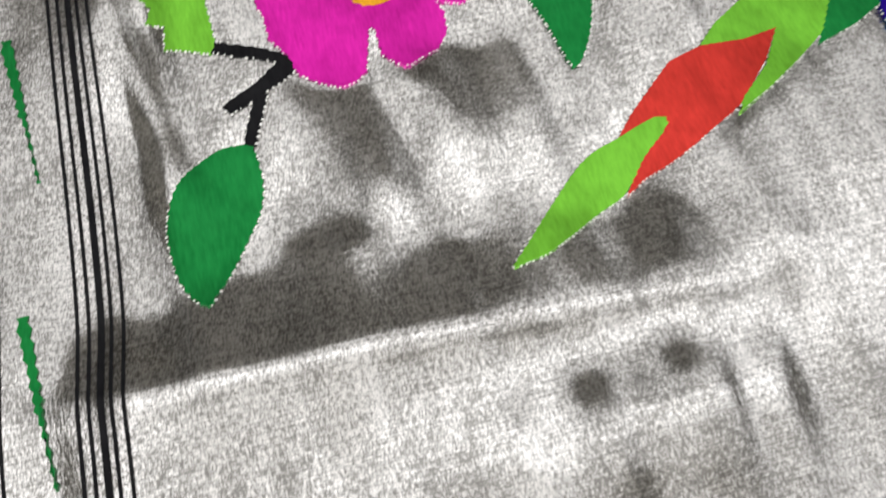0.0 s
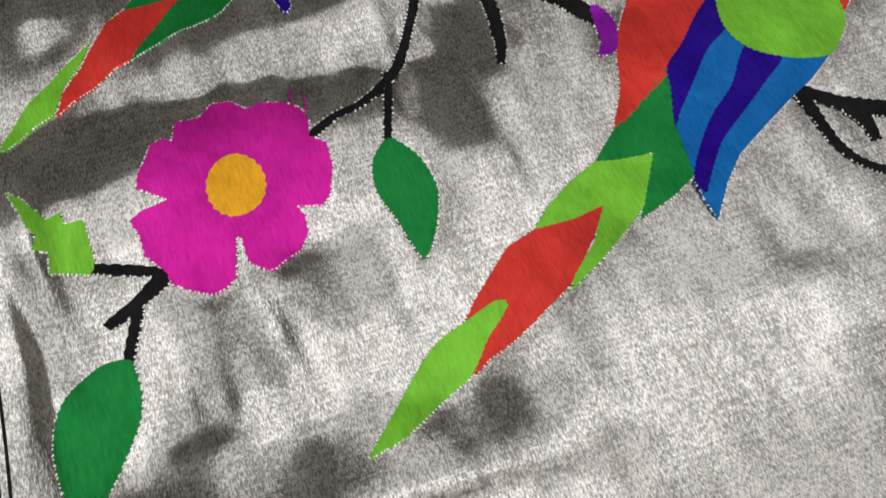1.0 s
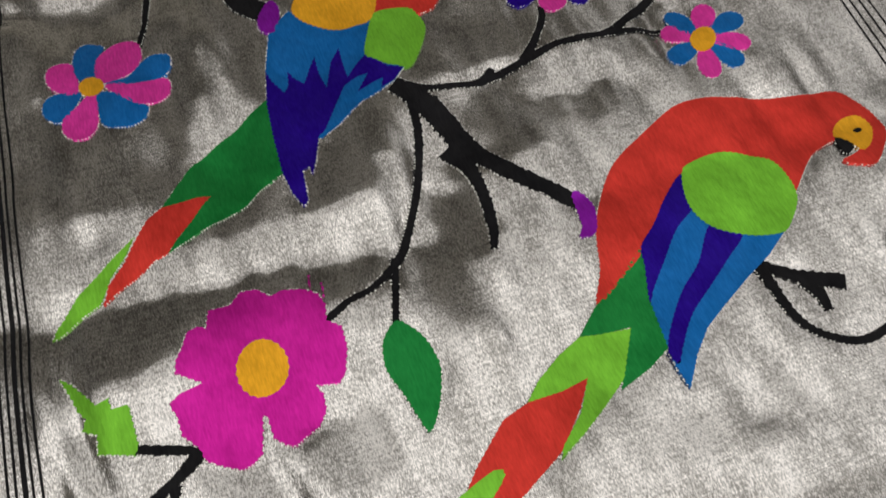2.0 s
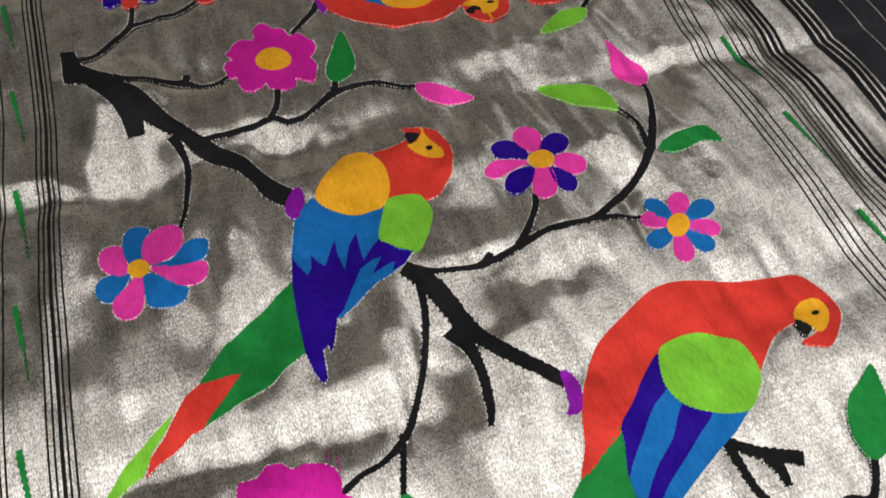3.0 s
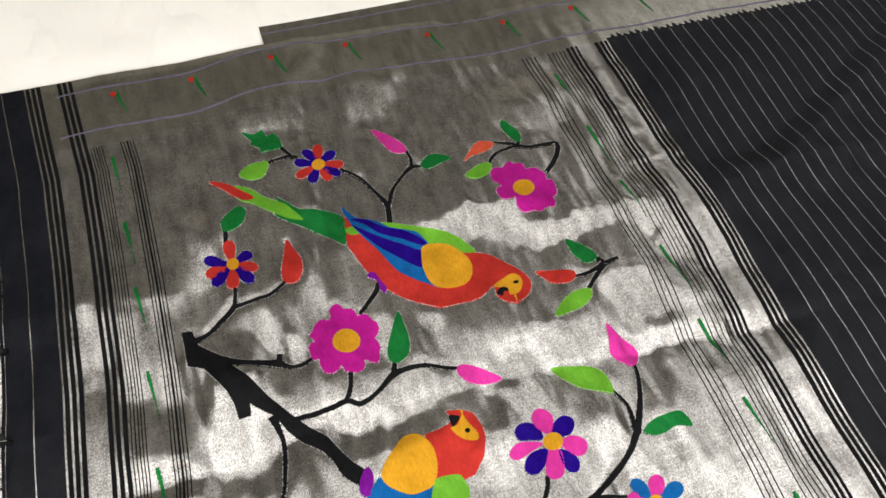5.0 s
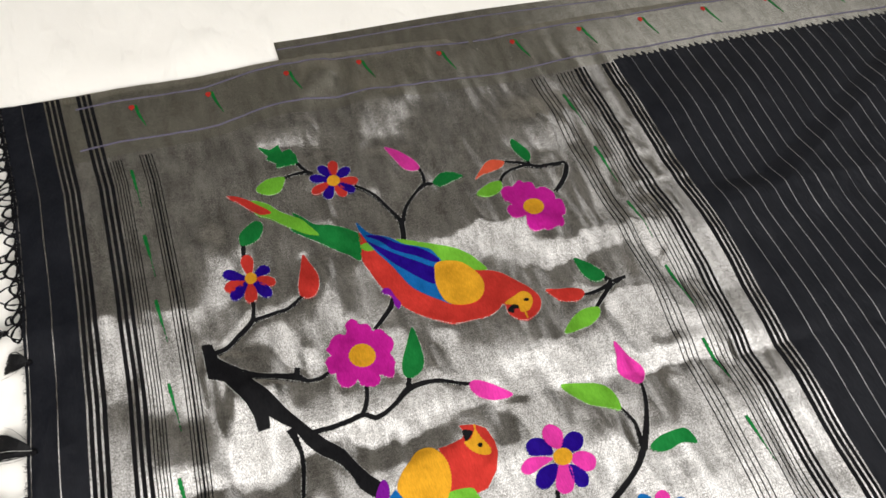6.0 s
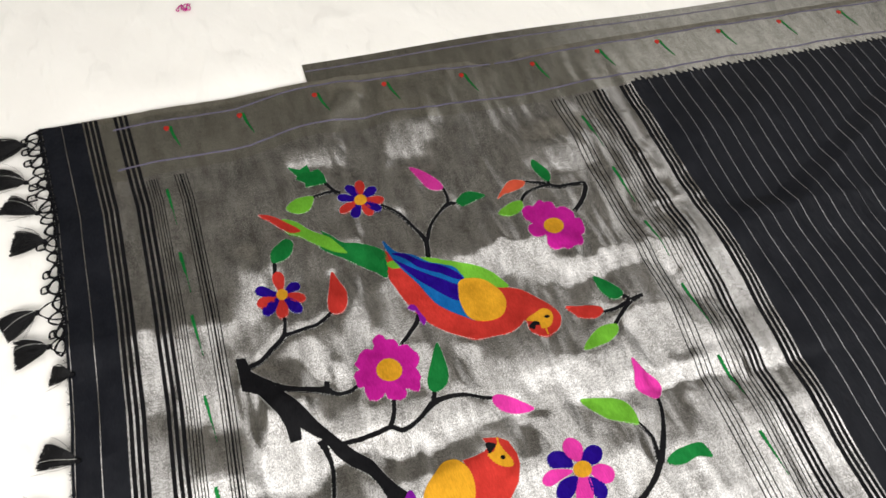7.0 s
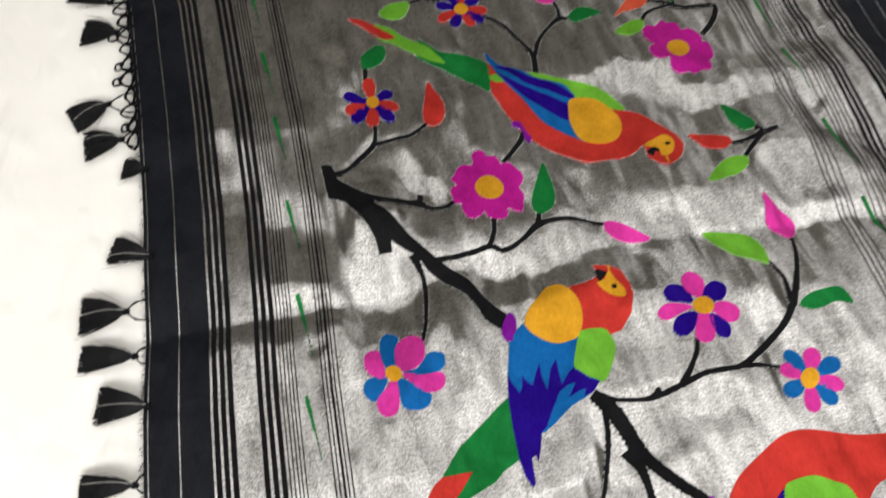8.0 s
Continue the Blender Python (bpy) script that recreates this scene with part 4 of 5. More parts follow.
patch(saree, 'bud', PINK, [(102.8, 105.0), (109.8, 89.9), (121.3, 73.5), (122.5, 63.8), (112.5, 53.7), (102.5, 59.5), (93.6, 72.2), (97.8, 87.0)], 1, label='pink woven bud on a black stem')
patch(saree, 'leaf', GREEN, [(86.2, -15.6), (98.8, -8.3), (122.3, -6.6), (131.2, -10.2), (134.0, -25.1), (118.7, -20.7), (104.6, -23.5), (93.4, -22.3)], 1, label='dark green woven leaf on a black stem')

# seated figure in the middle of the panel
figure = patch(saree, 'woven_figure', BLUE, [(-168.5, 15.2), (-158.3, 3.9), (-132.7, -7.8), (-121.1, -4.2), (-127.4, -16.4), (-135.8, -33.8), (-126.0, -45.3), (-117.2, -49.5), (-126.2, -58.0), (-135.5, -61.9), (-146.5, -65.4), (-156.0, -71.0), (-165.7, -77.6), (-176.9, -83.5), (-183.5, -80.5), (-183.3, -58.6), (-195.1, -44.5), (-193.5, -27.7), (-184.8, -0.6), (-175.3, 9.8)], 2, smooth=False, label='woven figure of red, yellow, blue and green silk')
patch(figure, 'tail_base', GREEN, [(-196.6, -47.1), (-210.1, -54.8), (-230.8, -69.3), (-247.0, -80.1), (-259.3, -92.9), (-267.2, -102.1), (-242.5, -103.1), (-254.1, -115.2), (-264.7, -124.5), (-269.7, -130.3), (-265.5, -128.3), (-249.1, -122.5), (-225.6, -113.7), (-217.2, -107.0), (-200.5, -99.9), (-197.9, -76.1)], 1, smooth=False)
patch(figure, 'tail_middle', RED, [(-267.2, -102.1), (-242.5, -102.7), (-254.1, -115.2), (-263.4, -123.2), (-269.6, -130.0), (-276.7, -131.2), (-287.0, -138.1), (-296.9, -142.0), (-304.7, -146.9), (-302.4, -142.9), (-300.4, -137.2), (-291.3, -128.4), (-285.2, -119.5), (-275.4, -107.3)], 2, smooth=False)
patch(figure, 'tail_tip', LIME, [(-283.9, -115.1), (-289.4, -123.9), (-298.8, -133.9), (-301.8, -139.6), (-305.6, -145.6), (-315.6, -150.1), (-326.6, -156.4), (-329.1, -157.4), (-327.1, -151.8), (-314.8, -138.5), (-298.6, -125.2)], 1, smooth=False)
patch(figure, 'wing', INDIGO, [(-193.8, -29.0), (-192.3, -36.9), (-187.8, -46.7), (-184.3, -41.9), (-181.7, -30.6), (-179.3, -36.3), (-174.9, -41.7), (-168.5, -30.2), (-163.8, -23.3), (-164.7, -36.2), (-163.8, -48.4), (-155.6, -29.9), (-148.6, -22.3), (-149.8, -34.5), (-150.4, -45.9), (-141.6, -36.8), (-135.5, -32.9), (-126.3, -46.2), (-118.2, -50.1), (-126.2, -58.0), (-135.1, -60.7), (-131.8, -54.1), (-138.4, -54.9), (-148.4, -58.8), (-138.7, -46.9), (-144.8, -47.3), (-154.1, -51.6), (-163.8, -64.6), (-173.8, -79.3), (-178.4, -82.1), (-184.5, -97.6), (-188.6, -105.6), (-188.8, -99.8), (-192.9, -101.7), (-195.7, -122.4), (-198.8, -124.6), (-201.9, -115.0), (-203.5, -100.6), (-201.8, -75.2), (-199.2, -51.8)], 3, smooth=False)
patch(figure, 'head', RED, [(-112.7, 22.3), (-115.2, 34.7), (-117.1, 42.6), (-103.6, 43.4), (-91.5, 45.8), (-86.7, 50.6), (-89.9, 59.9), (-74.0, 56.5), (-65.0, 49.5), (-61.4, 34.8), (-62.2, 23.1), (-69.8, 6.0), (-83.5, -7.8), (-92.8, -9.4), (-100.3, -6.1), (-120.1, -2.5), (-117.7, 10.5)], 2, smooth=False)
patch(figure, 'shoulder', GOLD, [(-166.3, 15.5), (-160.7, 25.8), (-149.4, 36.1), (-135.7, 46.4), (-122.9, 45.2), (-115.2, 34.7), (-112.7, 22.3), (-115.3, 7.2), (-122.8, -5.6), (-133.1, -9.2), (-145.5, -8.9), (-157.5, -0.6), (-164.7, 7.8)], 4)
patch(figure, 'breast_patch', LIME, [(-122.4, -4.3), (-117.2, -1.4), (-99.3, -3.2), (-95.1, -9.8), (-93.7, -20.5), (-100.3, -34.1), (-113.3, -50.3), (-122.5, -46.9), (-131.9, -38.4), (-135.7, -32.3), (-129.7, -18.2)], 4)
patch(figure, 'face_patch', GOLD, [(-90.9, 40.8), (-83.5, 42.8), (-76.2, 50.5), (-72.8, 40.9), (-68.6, 30.3), (-69.4, 23.1), (-76.9, 23.6), (-85.8, 30.0)], 3)
patch(figure, 'dark_patch', BLACK_THREAD, [(-88.0, 53.6), (-78.7, 49.9), (-83.2, 44.8), (-88.9, 41.5)], 4)
disc(figure, 'dark_patch', BLACK_THREAD, (-76.7, 34.1), (2.2, -0.8), (0.8, 2.2), 4)
stroke(figure, 'beak_line', GOLD, [(-77.1, 46.8, 1.7), (-75.5, 52.3, 1.7), (-74.9, 56.8, 1.7)], 4)
patch(saree, 'claw_patch', PURPLE, [(-187.0, 15.1), (-179.3, 26.4), (-174.7, 26.6), (-173.4, 16.9), (-179.0, 3.2), (-183.7, 0.7), (-188.6, 5.0)], 2, label="purple woven patch at a bough's end")

# forked bough that leads to the bent figure
stroke(saree, 'bough', BLACK_THREAD, [(-128.2, -60.3, 11.5), (-120.1, -69.7, 14.6), (-113.1, -84.2, 14.5), (-105.9, -107.8, 13.0), (-97.9, -126.8, 11.4), (-83.2, -146.0, 9.9), (-70.5, -158.2, 10.2), (-60.8, -169.1, 9.3)], 0)
stroke(saree, 'branch', BLACK_THREAD, [(-115.4, -112.0, 10.6), (-109.3, -125.3, 8.9), (-107.6, -139.5, 6.7), (-108.8, -155.8, 6.2), (-111.8, -170.8, 5.5), (-116.1, -182.0, 3.2)], 0)
stroke(saree, 'branch', BLACK_THREAD, [(-120.1, -61.6, 8.0), (-122.3, -76.8, 5.8), (-124.8, -92.0, 4.8), (-129.7, -109.3, 4.4), (-140.1, -133.7, 4.0), (-151.9, -154.4, 3.9), (-163.1, -170.0, 4.6), (-179.6, -181.7, 3.4), (-194.6, -185.4, 3.5), (-207.5, -192.0, 4.3)], 0)
stroke(saree, 'branch', BLACK_THREAD, [(-164.5, -168.2, 4.1), (-170.5, -187.2, 3.4), (-176.1, -203.6, 3.3)], 0)
patch(saree, 'leaf', GREEN, [(-175.8, -202.8), (-169.6, -208.2), (-165.3, -215.3), (-163.6, -223.2), (-163.7, -232.0), (-170.0, -247.5), (-178.4, -258.3), (-181.2, -251.9), (-184.2, -238.5), (-187.4, -228.7), (-187.9, -221.0), (-184.6, -210.3)], 1, label='large dark green woven leaf on a black stem')
flower = patch(saree, 'flower', MAGENTA, [(-284.8, -208.7), (-279.0, -204.9), (-268.5, -203.3), (-279.0, -195.0), (-277.5, -188.9), (-273.6, -183.6), (-269.9, -176.5), (-264.3, -175.3), (-261.1, -177.6), (-258.2, -167.8), (-251.9, -168.3), (-248.0, -168.4), (-241.7, -162.5), (-233.9, -163.5), (-228.5, -169.4), (-222.8, -167.8), (-213.0, -170.6), (-206.6, -176.0), (-204.8, -183.0), (-206.8, -191.6), (-200.9, -196.5), (-201.5, -207.0), (-205.9, -218.7), (-210.2, -222.6), (-220.9, -220.3), (-218.6, -225.1), (-219.6, -232.8), (-224.6, -239.2), (-232.3, -242.3), (-236.7, -244.7), (-241.0, -242.7), (-245.2, -237.9), (-245.3, -227.5), (-247.1, -226.9), (-251.7, -242.1), (-256.3, -245.3), (-261.4, -246.3), (-268.7, -241.8), (-275.7, -236.7), (-276.8, -231.2), (-282.4, -223.9), (-282.6, -214.6)], 1, smooth=False, label='large magenta woven flower with a golden centre')
disc(flower, 'flower_centre', GOLD, (-241.4, -205.2), (11.5, -3.1), (3.6, 13.6), 2)
patch(saree, 'leaf', LIME, [(-328.6, -179.1), (-324.0, -183.7), (-320.3, -189.7), (-314.7, -198.8), (-308.9, -197.5), (-308.7, -203.0), (-301.3, -203.1), (-301.1, -207.5), (-300.7, -222.7), (-302.9, -226.3), (-310.3, -223.2), (-318.1, -219.9), (-316.6, -211.5), (-322.9, -206.9), (-320.2, -202.5), (-323.2, -197.6), (-324.5, -191.8)], 1, smooth=False, label='light green woven leaf with a stepped edge')
stroke(saree, 'branch', BLACK_THREAD, [(-301.8, -223.9, 4.0), (-291.4, -227.9, 4.2), (-275.4, -232.5, 3.5)], 0)
stroke(saree, 'branch', BLACK_THREAD, [(-277.2, -232.9, 5.6), (-287.4, -241.3, 4.9), (-301.7, -248.7, 4.0)], 0)
stroke(saree, 'branch', BLACK_THREAD, [(-289.3, -244.5, 4.6), (-293.4, -254.4, 3.8), (-298.0, -266.0, 3.8)], 0)
patch(saree, 'leaf', GREEN, [(-296.0, -264.1), (-295.1, -276.3), (-297.8, -286.6), (-303.9, -295.9), (-311.1, -306.3), (-316.6, -312.8), (-318.8, -315.9), (-323.6, -311.8), (-327.0, -303.7), (-328.0, -292.0), (-327.1, -284.7), (-323.6, -275.8), (-316.9, -267.6), (-307.6, -262.4), (-300.1, -262.4)], 1, label='large dark green woven leaf on a black stem')

# bent figure with the long tail
figure = patch(saree, 'woven_figure', RED, [(-78.4, -225.9), (-68.9, -209.0), (-60.3, -186.8), (-47.6, -168.0), (-32.2, -151.6), (-9.4, -138.8), (18.3, -126.3), (39.6, -126.0), (65.4, -133.4), (87.4, -140.2), (117.9, -144.4), (128.1, -154.9), (132.5, -169.5), (128.5, -182.4), (109.0, -199.2), (99.3, -197.2), (91.7, -191.2), (100.5, -189.6), (107.0, -186.1), (103.3, -176.9), (97.2, -177.0), (90.3, -177.7), (80.2, -180.5), (68.2, -189.2), (54.2, -201.2), (38.4, -211.0), (11.6, -209.7), (-11.3, -191.1), (-24.6, -190.8), (-39.9, -204.7), (-61.0, -217.8)], 1, label='bent woven figure of red, green and blue silk')
patch(figure, 'tail_tip', LIME, [(-224.1, -327.2), (-216.7, -320.1), (-205.4, -309.3), (-188.4, -294.8), (-174.3, -289.0), (-158.9, -284.7), (-154.7, -287.3), (-158.1, -291.5), (-166.6, -298.0), (-177.5, -309.2), (-189.2, -314.5), (-207.9, -323.6), (-219.9, -326.6)], 2)
patch(figure, 'tail_middle', RED, [(-174.1, -289.9), (-164.8, -280.4), (-145.8, -265.2), (-132.2, -261.4), (-113.9, -260.7), (-99.9, -259.3), (-109.7, -271.6), (-126.2, -287.2), (-134.7, -291.7), (-149.5, -299.1), (-158.4, -302.7), (-169.8, -306.0), (-177.1, -310.3), (-172.3, -302.8), (-167.7, -294.4)], 1, smooth=False)
patch(figure, 'tail_stripe', LIME, [(-132.2, -261.4), (-122.8, -253.0), (-108.7, -244.6), (-94.4, -238.8), (-83.9, -241.1), (-69.2, -243.7), (-84.4, -265.9), (-99.1, -275.3), (-114.2, -283.9), (-128.2, -290.5), (-125.6, -286.0), (-110.9, -274.1), (-99.9, -259.3), (-114.2, -261.3)], 2, smooth=False)
patch(figure, 'tail_base', GREEN, [(-94.4, -238.8), (-79.8, -226.5), (-65.0, -219.1), (-42.4, -203.5), (-44.6, -215.5), (-50.2, -232.8), (-55.9, -258.5), (-69.7, -265.2), (-87.9, -270.5), (-69.4, -242.9), (-81.3, -241.6)], 1, smooth=False)
patch(figure, 'wing', BLUE, [(1.8, -168.4), (-3.7, -187.8), (5.4, -206.0), (18.7, -213.7), (35.3, -220.0), (19.5, -229.8), (3.5, -236.8), (-15.4, -246.3), (-32.2, -255.3), (-45.5, -267.1), (-57.2, -281.0), (-58.2, -268.7), (-56.7, -258.3), (-53.3, -235.3), (-46.1, -215.2), (-42.4, -204.2), (-19.9, -186.0)], 2, smooth=False)
patch(figure, 'wing_stripe', INDIGO, [(2.0, -168.0), (-3.5, -182.4), (-4.4, -190.8), (-19.4, -200.3), (-34.5, -214.8), (-47.4, -227.3), (-53.4, -233.8), (-46.4, -215.1), (-42.8, -204.1), (-29.8, -193.8), (-15.0, -180.0)], 3)
patch(figure, 'wing_stripe', INDIGO, [(0.4, -202.8), (13.9, -212.8), (-2.1, -224.6), (-18.0, -235.0), (-36.8, -247.3), (-50.5, -261.8), (-56.4, -268.3), (-57.2, -259.1), (-45.1, -243.7), (-33.1, -232.3), (-18.2, -221.5)], 3)
patch(figure, 'shoulder', LIME, [(4.1, -166.0), (13.2, -162.8), (30.6, -162.8), (43.4, -169.4), (54.7, -176.8), (57.1, -190.2), (54.0, -203.8), (43.6, -215.0), (34.9, -220.2), (23.7, -218.8), (11.6, -213.3), (0.0, -204.5), (-4.8, -192.8), (-3.2, -180.7)], 4)
patch(figure, 'face_patch', GOLD, [(101.7, -169.3), (110.8, -164.4), (121.8, -165.3), (124.1, -174.3), (115.8, -185.1), (106.8, -189.2), (104.6, -183.7), (101.8, -179.1), (97.9, -175.9)], 2)
patch(figure, 'dark_patch', BLACK_THREAD, [(97.6, -175.3), (102.0, -178.7), (103.8, -184.8), (97.6, -188.2), (95.5, -185.4)], 3)
disc(figure, 'dark_patch', BLACK_THREAD, (114.0, -174.9), (2.3, -0.6), (1.3, 1.6), 3)
patch(saree, 'claw_patch', PURPLE, [(-62.2, -161.3), (-56.8, -163.3), (-54.4, -172.2), (-57.6, -182.4), (-62.1, -189.1), (-70.1, -188.5), (-66.3, -182.6), (-64.5, -173.8)], 2, label="purple woven patch at a bough's end")
stroke(saree, 'branch', BLACK_THREAD, [(12.1, -233.7, 6.5), (24.3, -243.5, 7.8), (41.3, -253.0, 9.0), (48.8, -256.7, 9.0)], 0)
stroke(saree, 'branch', BLACK_THREAD, [(28.5, -248.6, 8.2), (32.0, -257.9, 6.6), (31.1, -267.7, 4.9)], 0)
stroke(saree, 'branch', BLACK_THREAD, [(11.2, -232.4, 6.0), (11.2, -249.9, 5.5), (12.4, -266.3, 5.0), (20.1, -278.6, 4.5), (36.9, -287.7, 4.5), (58.9, -285.7, 4.5), (73.2, -288.9, 4.5), (89.8, -268.7, 4.5)], 0)
patch(saree, 'leaf', GREEN, [(122.3, -219.0), (121.2, -231.1), (116.7, -246.4), (108.2, -261.6), (98.1, -269.3), (87.1, -270.7), (83.9, -257.7), (88.3, -244.3), (97.0, -232.8), (110.5, -225.6)], 1, label='large dark green woven leaf on a black stem')


# loose ends of thread at the large flower
stroke(saree, 'loose_thread', MAGENTA, [(-207.8, -163.4, 0.6), (-208.8, -168.2, 0.6), (-209.4, -174.0, 0.6)], 2, stitches=False)
stroke(saree, 'loose_thread', MAGENTA, [(-203.3, -169.8, 0.6), (-203.4, -173.1, 0.6), (-204.3, -178.0, 0.6)], 2, stitches=False)

# ---- the silver panel, drawn in a little where the motifs' edges are tied into it ----
PUCKER = np.zeros((len(GY), len(GX)))
for ring in RIMS:
    PUCKER[((ring[:, 1] - GY[0]) / 0.0025 + 0.5).astype(int).clip(0, len(GY) - 1), ((ring[:, 0] - GX[0]) / 0.0025 + 0.5).astype(int).clip(0, len(GX) - 1)] = 1
PUCKER = 0.0018 * blurred(blurred(PUCKER, 5, 0), 5, 1) * np.clip(0.6 + 0.8 * lumps(38, 38, 12), 0, 1.4)


def panel_place(u, y):
    x = -0.434 + left_shift(y) + u * (0.738 + right_shift(y) - left_shift(y))
    y = sag(x, y)
    return x, y, cloth_z(x, y) - cloth_z(x, y, PUCKER)


sheet_mesh("silver_panel", np.linspace(0, 1, 300), np.linspace(-0.60, 0.515, 372), panel_place, SILVER, saree, "silver zari end panel with soft creases")


# ---- tassels along the end ----
def tassel(knot, tip, width, strands, seed):
    """A bundle of black threads tied at a knot."""
    rnd = random.Random(seed)
    k, t = Vector((*knot, 0.0025)), Vector((*tip, -0.0015))
    d = (t - k).normalized()
    side = Vector((-d.y, d.x, 0))
    bm = bmesh.new()
    for n in range(strands + 8):
        stray = n >= strands
        f = rnd.uniform(-1, 1) * (1.5 if stray else 1.0)
        f = f * abs(f) ** 0.15
        up = rnd.uniform(-0.2, 1)
        far = rnd.uniform(0.6, 1.12) if stray else rnd.uniform(0.88, 1.03)
        curl = rnd.uniform(-1, 1) * (0.006 if stray else 0.0016)
        rings = []
        for j in range(6):
            s = j / 5
            c = k + (t - k) * s * far + side * f * width / 2 * (s ** 0.62) + Vector((0, 0, 0.0065 * up * math.sin(math.pi * (0.12 + 0.78 * s))))
            c += side * (curl * math.sin(2.6 * s) * s + 0.0010 * rnd.uniform(-1, 1) * s)
            r = (0.00025 if stray else 0.0008) - (0.0001 if stray else 0.0003) * s
            rings.append([bm.verts.new(c + side * r * math.cos(a) + Vector((0, 0, r * math.sin(a)))) for a in (0.5, 2.6, 4.7)])
        for a, b in zip(rings, rings[1:]):
            for i in range(3):
                bm.faces.new((a[i], a[(i + 1) % 3], b[(i + 1) % 3], b[i]))
    ob = part("tassel", bm, TASSEL_SILK, saree, "black silk thread tassel")
    # A thin pale strip runs along two tassels in three.
    if seed % 3 != 1:
        f = rnd.uniform(-0.5, 0.5)
        bm = bmesh.new()
        row = []
        for j in range(8):
            s = j / 7
            c = k + (t - k) * s * 0.95 + side * f * width / 2 * s ** 0.62 + Vector((0, 0, 0.0012 + 0.0070 * math.sin(math.pi * (0.12 + 0.78 * s))))
            row.append([bm.verts.new(c + side * q) for q in (-0.00017, 0.00017)])
        for a, b in zip(row, row[1:]):
            bm.faces.new((a[0], a[1], b[1], b[0]))
        part("pale_strand", bm, SILVER_THREAD, ob, "thin pale strand along the tassel")
    bm = bmesh.new()
    bmesh.ops.create_uvsphere(bm, u_segments=12, v_segments=8, radius=0.0028)
    for v in bm.verts:
        n = 1 + 0.18 * math.sin(9 * v.co.x / 0.0028 + 5 * v.co.z / 0.0028)
        v.co = k + d * v.co.x * 1.5 * n + side * v.co.y * n + Vector((0, 0, v.co.z * n))
    smooth_faces(part("knot", bm, BLACK_THREAD, ob))
    return ob


def cord(points, radius=0.0009, name="fringe_cord", material=None, parent=None):
    """A thin twisted cord through points in metres."""
    q = curve_through([(1000 * x, 1000 * y, 1000 * z) for x, y, z in points], False, 2.5) / 1000
    bm = bmesh.new()
    rings = []
    for i, p in enumerate(q):
        d = Vector(q[min(i + 1, len(q) - 1)] - q[max(i - 1, 0)]).normalized()
        u = d.cross(Vector((0, 0, 1))).normalized()
        v = u.cross(d)
        r = radius * (1 + 0.25 * math.sin(1.9 * i))
        rings.append([bm.verts.new(Vector(p) + u * r * math.cos(a) + v * r * math.sin(a)) for a in (0, 1.257, 2.513, 3.77, 5.027)])
    for a, b in zip(rings, rings[1:]):
        for i in range(5):
            bm.faces.new((a[i], a[(i + 1) % 5], b[(i + 1) % 5], b[i]))
    return smooth_faces(part(name, bm, material or BLACK_THREAD, parent or (None if material else saree)))


# knot, tip and spread of each tassel, in millimetres
TASSELS = [
    (-515.7, 583.9, -558.3, 581.4, 39.0),
    (-515.5, 520.5, -555.4, 535.9, 39.0),
    (-504.5, 468.9, -541.3, 493.2, 30.2),
    (-498.7, 424.4, -533.8, 430.8, 33.2),
    (-510.3, 327.3, -545.5, 313.4, 32.9),
    (-499.5, 280.9, -534.3, 280.4, 34.4),
    (-479.0, 241.6, -499.7, 246.8, 22.6),
    (-479.0, 144.4, -513.3, 158.9, 27.4),
    (-502.6, 93.0, -540.5, 96.8, 36.0),
    (-497.0, 49.6, -541.0, 57.0, 23.8),
    (-489.2, 4.0, -528.8, 13.2, 32.1),
    (-501.8, -58.7, -542.9, -52.6, 22.1),
    (-515.0, -95.0, -553.0, -96.0, 26.0),
    (-515.0, -143.0, -553.0, -143.0, 26.0),
    (-515.0, -191.0, -553.0, -190.0, 26.0),
    (-525.0, -239.0, -563.0, -237.0, 26.0),
    (-525.0, -287.0, -563.0, -291.0, 26.0),
    (-525.0, -335.0, -563.0, -338.0, 26.0),
    (-525.0, -383.0, -563.0, -385.0, 26.0),
    (-525.0, -431.0, -563.0, -432.0, 26.0),
    (-525.0, -479.0, -563.0, -479.0, 26.0),
    (-525.0, -527.0, -563.0, -526.0, 26.0),
]
for i, (kx, ky, tx, ty, wide) in enumerate(TASSELS):
    tassel((kx / 1000, ky / 1000), (tx / 1000, ty / 1000), wide / 1000, 210, 40 + i)
    edge = -0.482 + float(left_shift(ky / 1000))
    gap = max(0.004, edge - kx / 1000)
    for s in (-1, 1):
        y = ky / 1000 + s * (0.006 + 0.25 * gap)
        cord([(edge + 0.002, y, 0.0), ((edge + kx / 1000) / 2, y - s * 0.002, 0.001), (kx / 1000 + 0.001, ky / 1000 + s * 0.001, 0.002)])
# net of knotted loops along the far part of the edge
def fringe_knot(x, y, z, size):
    bm = bmesh.new()
    bmesh.ops.create_uvsphere(bm, u_segments=10, v_segments=7, radius=size)
    for v in bm.verts:
        n = 1 + 0.2 * math.sin(7 * v.co.x / size + 4 * v.co.y / size + 300 * y)
        v.co = Vector((x, y, z)) + Vector((v.co.x * n, v.co.y * 1.3 * n, v.co.z * 0.8 * n))
    return smooth_faces(part("knot", bm, BLACK_THREAD, saree))


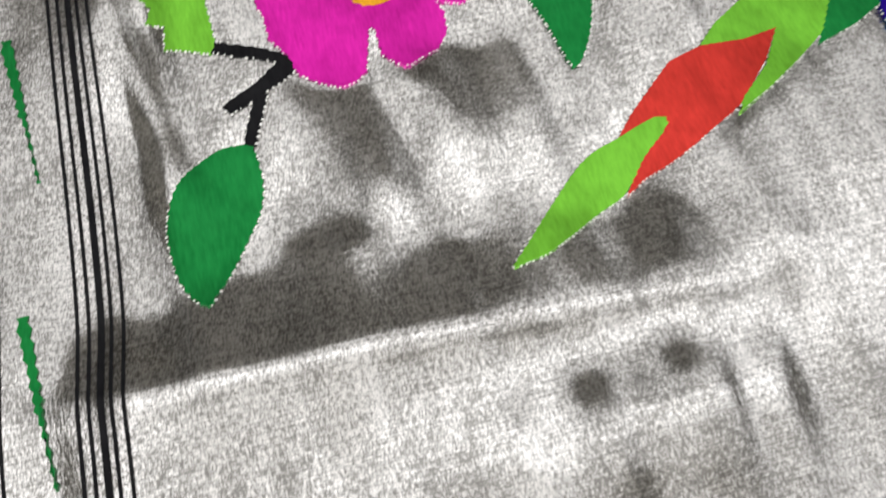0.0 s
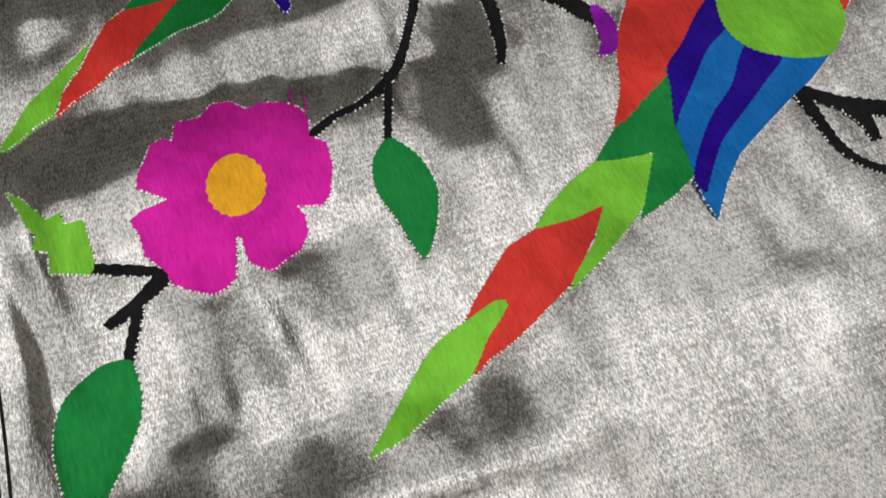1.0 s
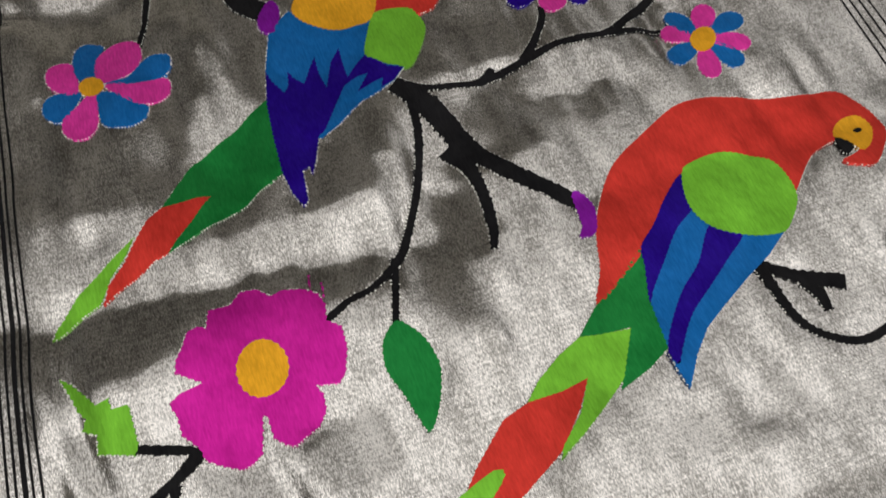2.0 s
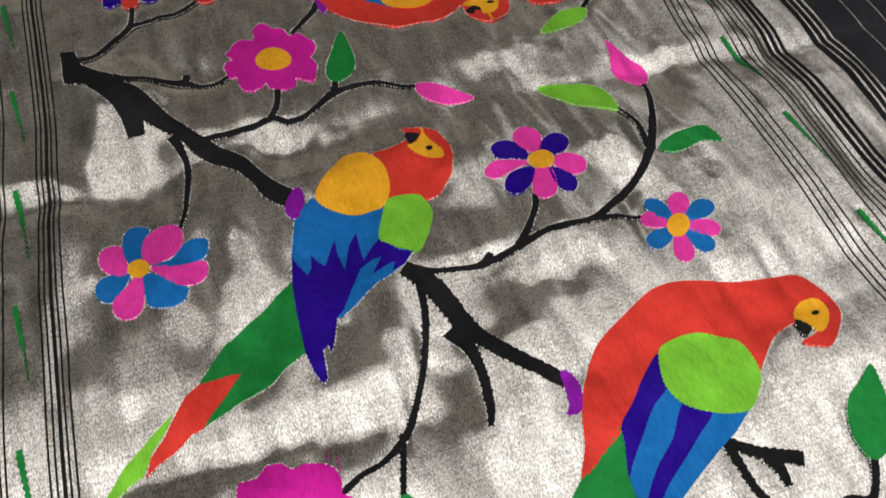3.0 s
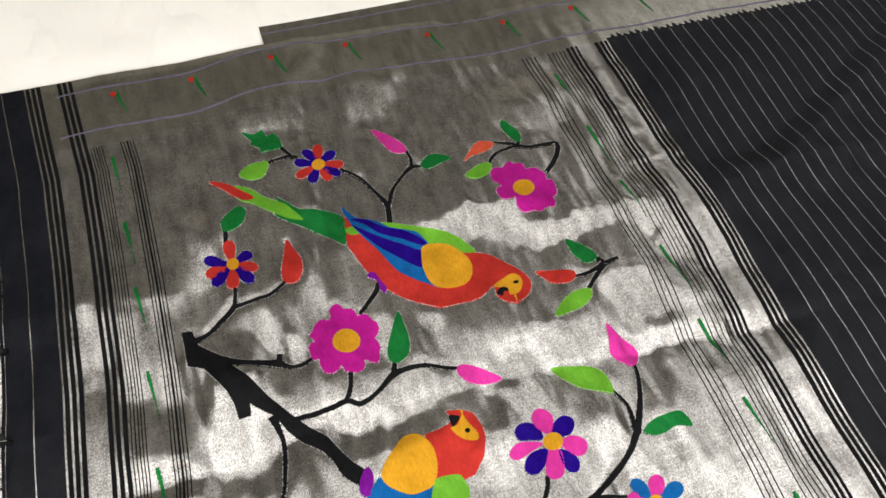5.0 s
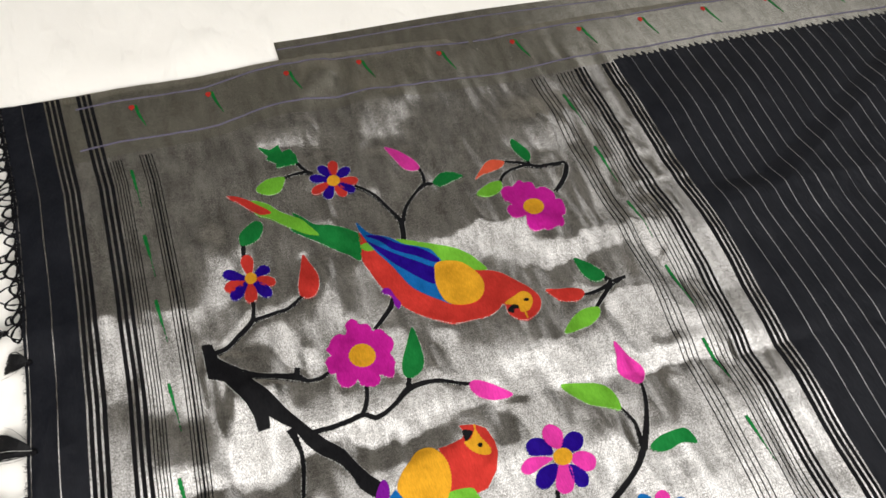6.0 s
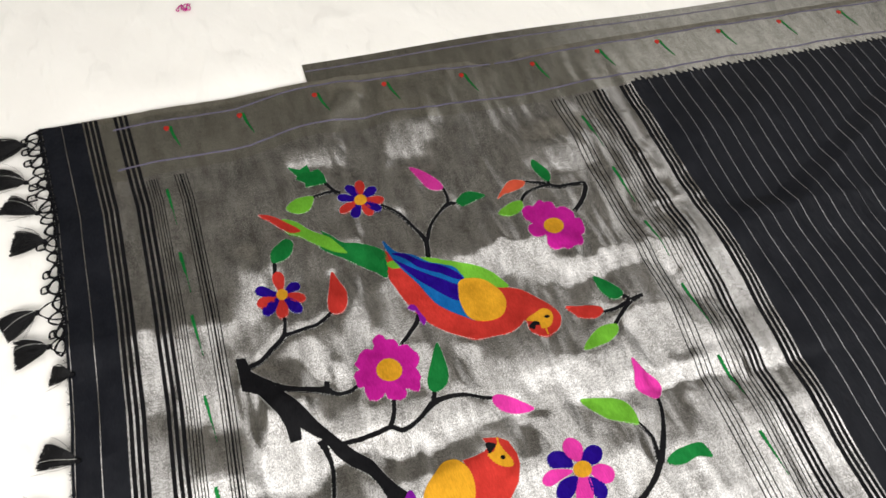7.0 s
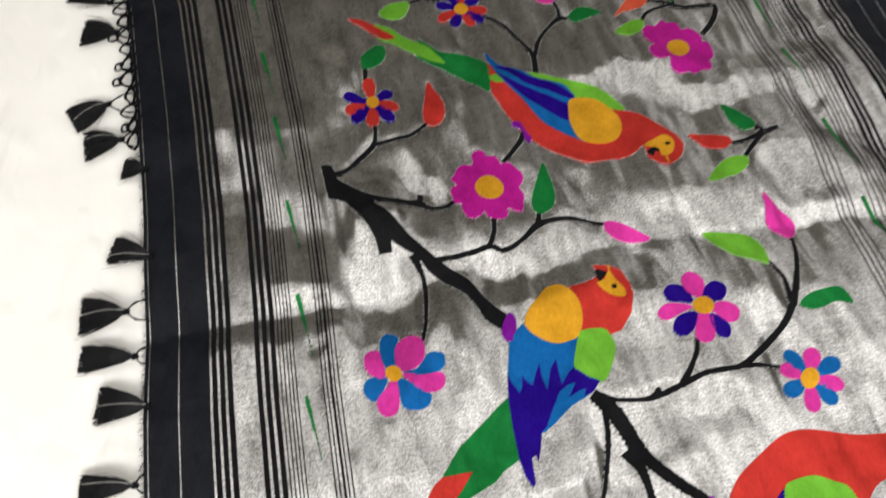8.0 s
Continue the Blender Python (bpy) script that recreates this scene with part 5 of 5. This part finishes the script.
y = 0.604
while y > 0.27:
    tall = dice.uniform(0.0165, 0.0230)
    edge = -0.4830 + float(left_shift(y - tall / 2))
    out, lean = dice.uniform(0.010, 0.0165), dice.uniform(-0.004, 0.004)
    thick = dice.uniform(0.0011, 0.0016)
    top, low = (edge - 0.0035, y, 0.0012), (edge - 0.0035 + dice.uniform(-0.002, 0.002), y - tall, 0.0012)
    cord([top, (edge - 0.75 * out, y - 0.22 * tall + lean, 0.0006), (edge - out, y - 0.52 * tall + lean, -0.0004), (edge - 0.7 * out, y - 0.82 * tall + lean, 0.0006), low], thick)
    cord([top, (edge - 0.0008, y - 0.3 * tall, 0.0016), (edge - 0.0012, y - 0.7 * tall, 0.0016), low], thick)
    cord([(edge + 0.004, y + 0.003, 0.0014), top, (edge + 0.003, y - 0.004, 0.0014)], 0.0012)
    fringe_knot(*top, dice.uniform(0.0017, 0.0025))
    if dice.random() < 0.5:
        wide = dice.uniform(0.005, 0.009)
        mid = y - (0.5 + dice.uniform(-0.1, 0.1)) * tall
        cord([(edge - 0.9 * out, mid + 0.004, 0.0), (edge - out - wide, mid + 0.003, -0.001), (edge - out - wide, mid - 0.005, -0.001), (edge - 0.9 * out, mid - 0.005, 0.0)], 0.0011)
        fringe_knot(edge - out, mid, 0.0, 0.0018)
    y -= tall

# short frayed threads along the cut edge
bm = bmesh.new()
for i in range(900):
    y = dice.uniform(-0.59, 0.61)
    x = -0.4830 + float(left_shift(y))
    long, turn, wide = dice.uniform(0.0015, 0.0060), dice.uniform(-0.9, 0.9), dice.uniform(0.00012, 0.00030)
    row = []
    for k in range(3):
        a = turn * k / 2
        c = Vector((x + 0.001 - long * k / 2 * math.cos(a), y + long * k / 2 * math.sin(a), float(cloth_z(x, y)) + 0.0006 - 0.0008 * k))
        row.append([bm.verts.new(c + Vector((0, q * wide, 0))) for q in (-1, 1)])
    for a, b in zip(row, row[1:]):
        bm.faces.new((a[0], a[1], b[1], b[0]))
tagged(part("frayed_edge", bm, TASSEL_SILK, saree, "frayed black threads along the cut edge"), kind="stuff")

# ---- tangle of pink thread on the sheet ----
loop = [(-0.300 + 0.0085 * math.cos(0.9 * k) * (0.6 + 0.4 * math.sin(1.7 * k)) + 0.0007 * k, 0.820 + 0.0075 * math.sin(1.3 * k + 0.4), -0.0022 + 0.0006 * math.sin(2.1 * k)) for k in range(26)]
scrap = cord(loop, 0.0007, "thread_scrap", PINK)
tagged(scrap, "small pink tangle of thread lying on the sheet", "thread")
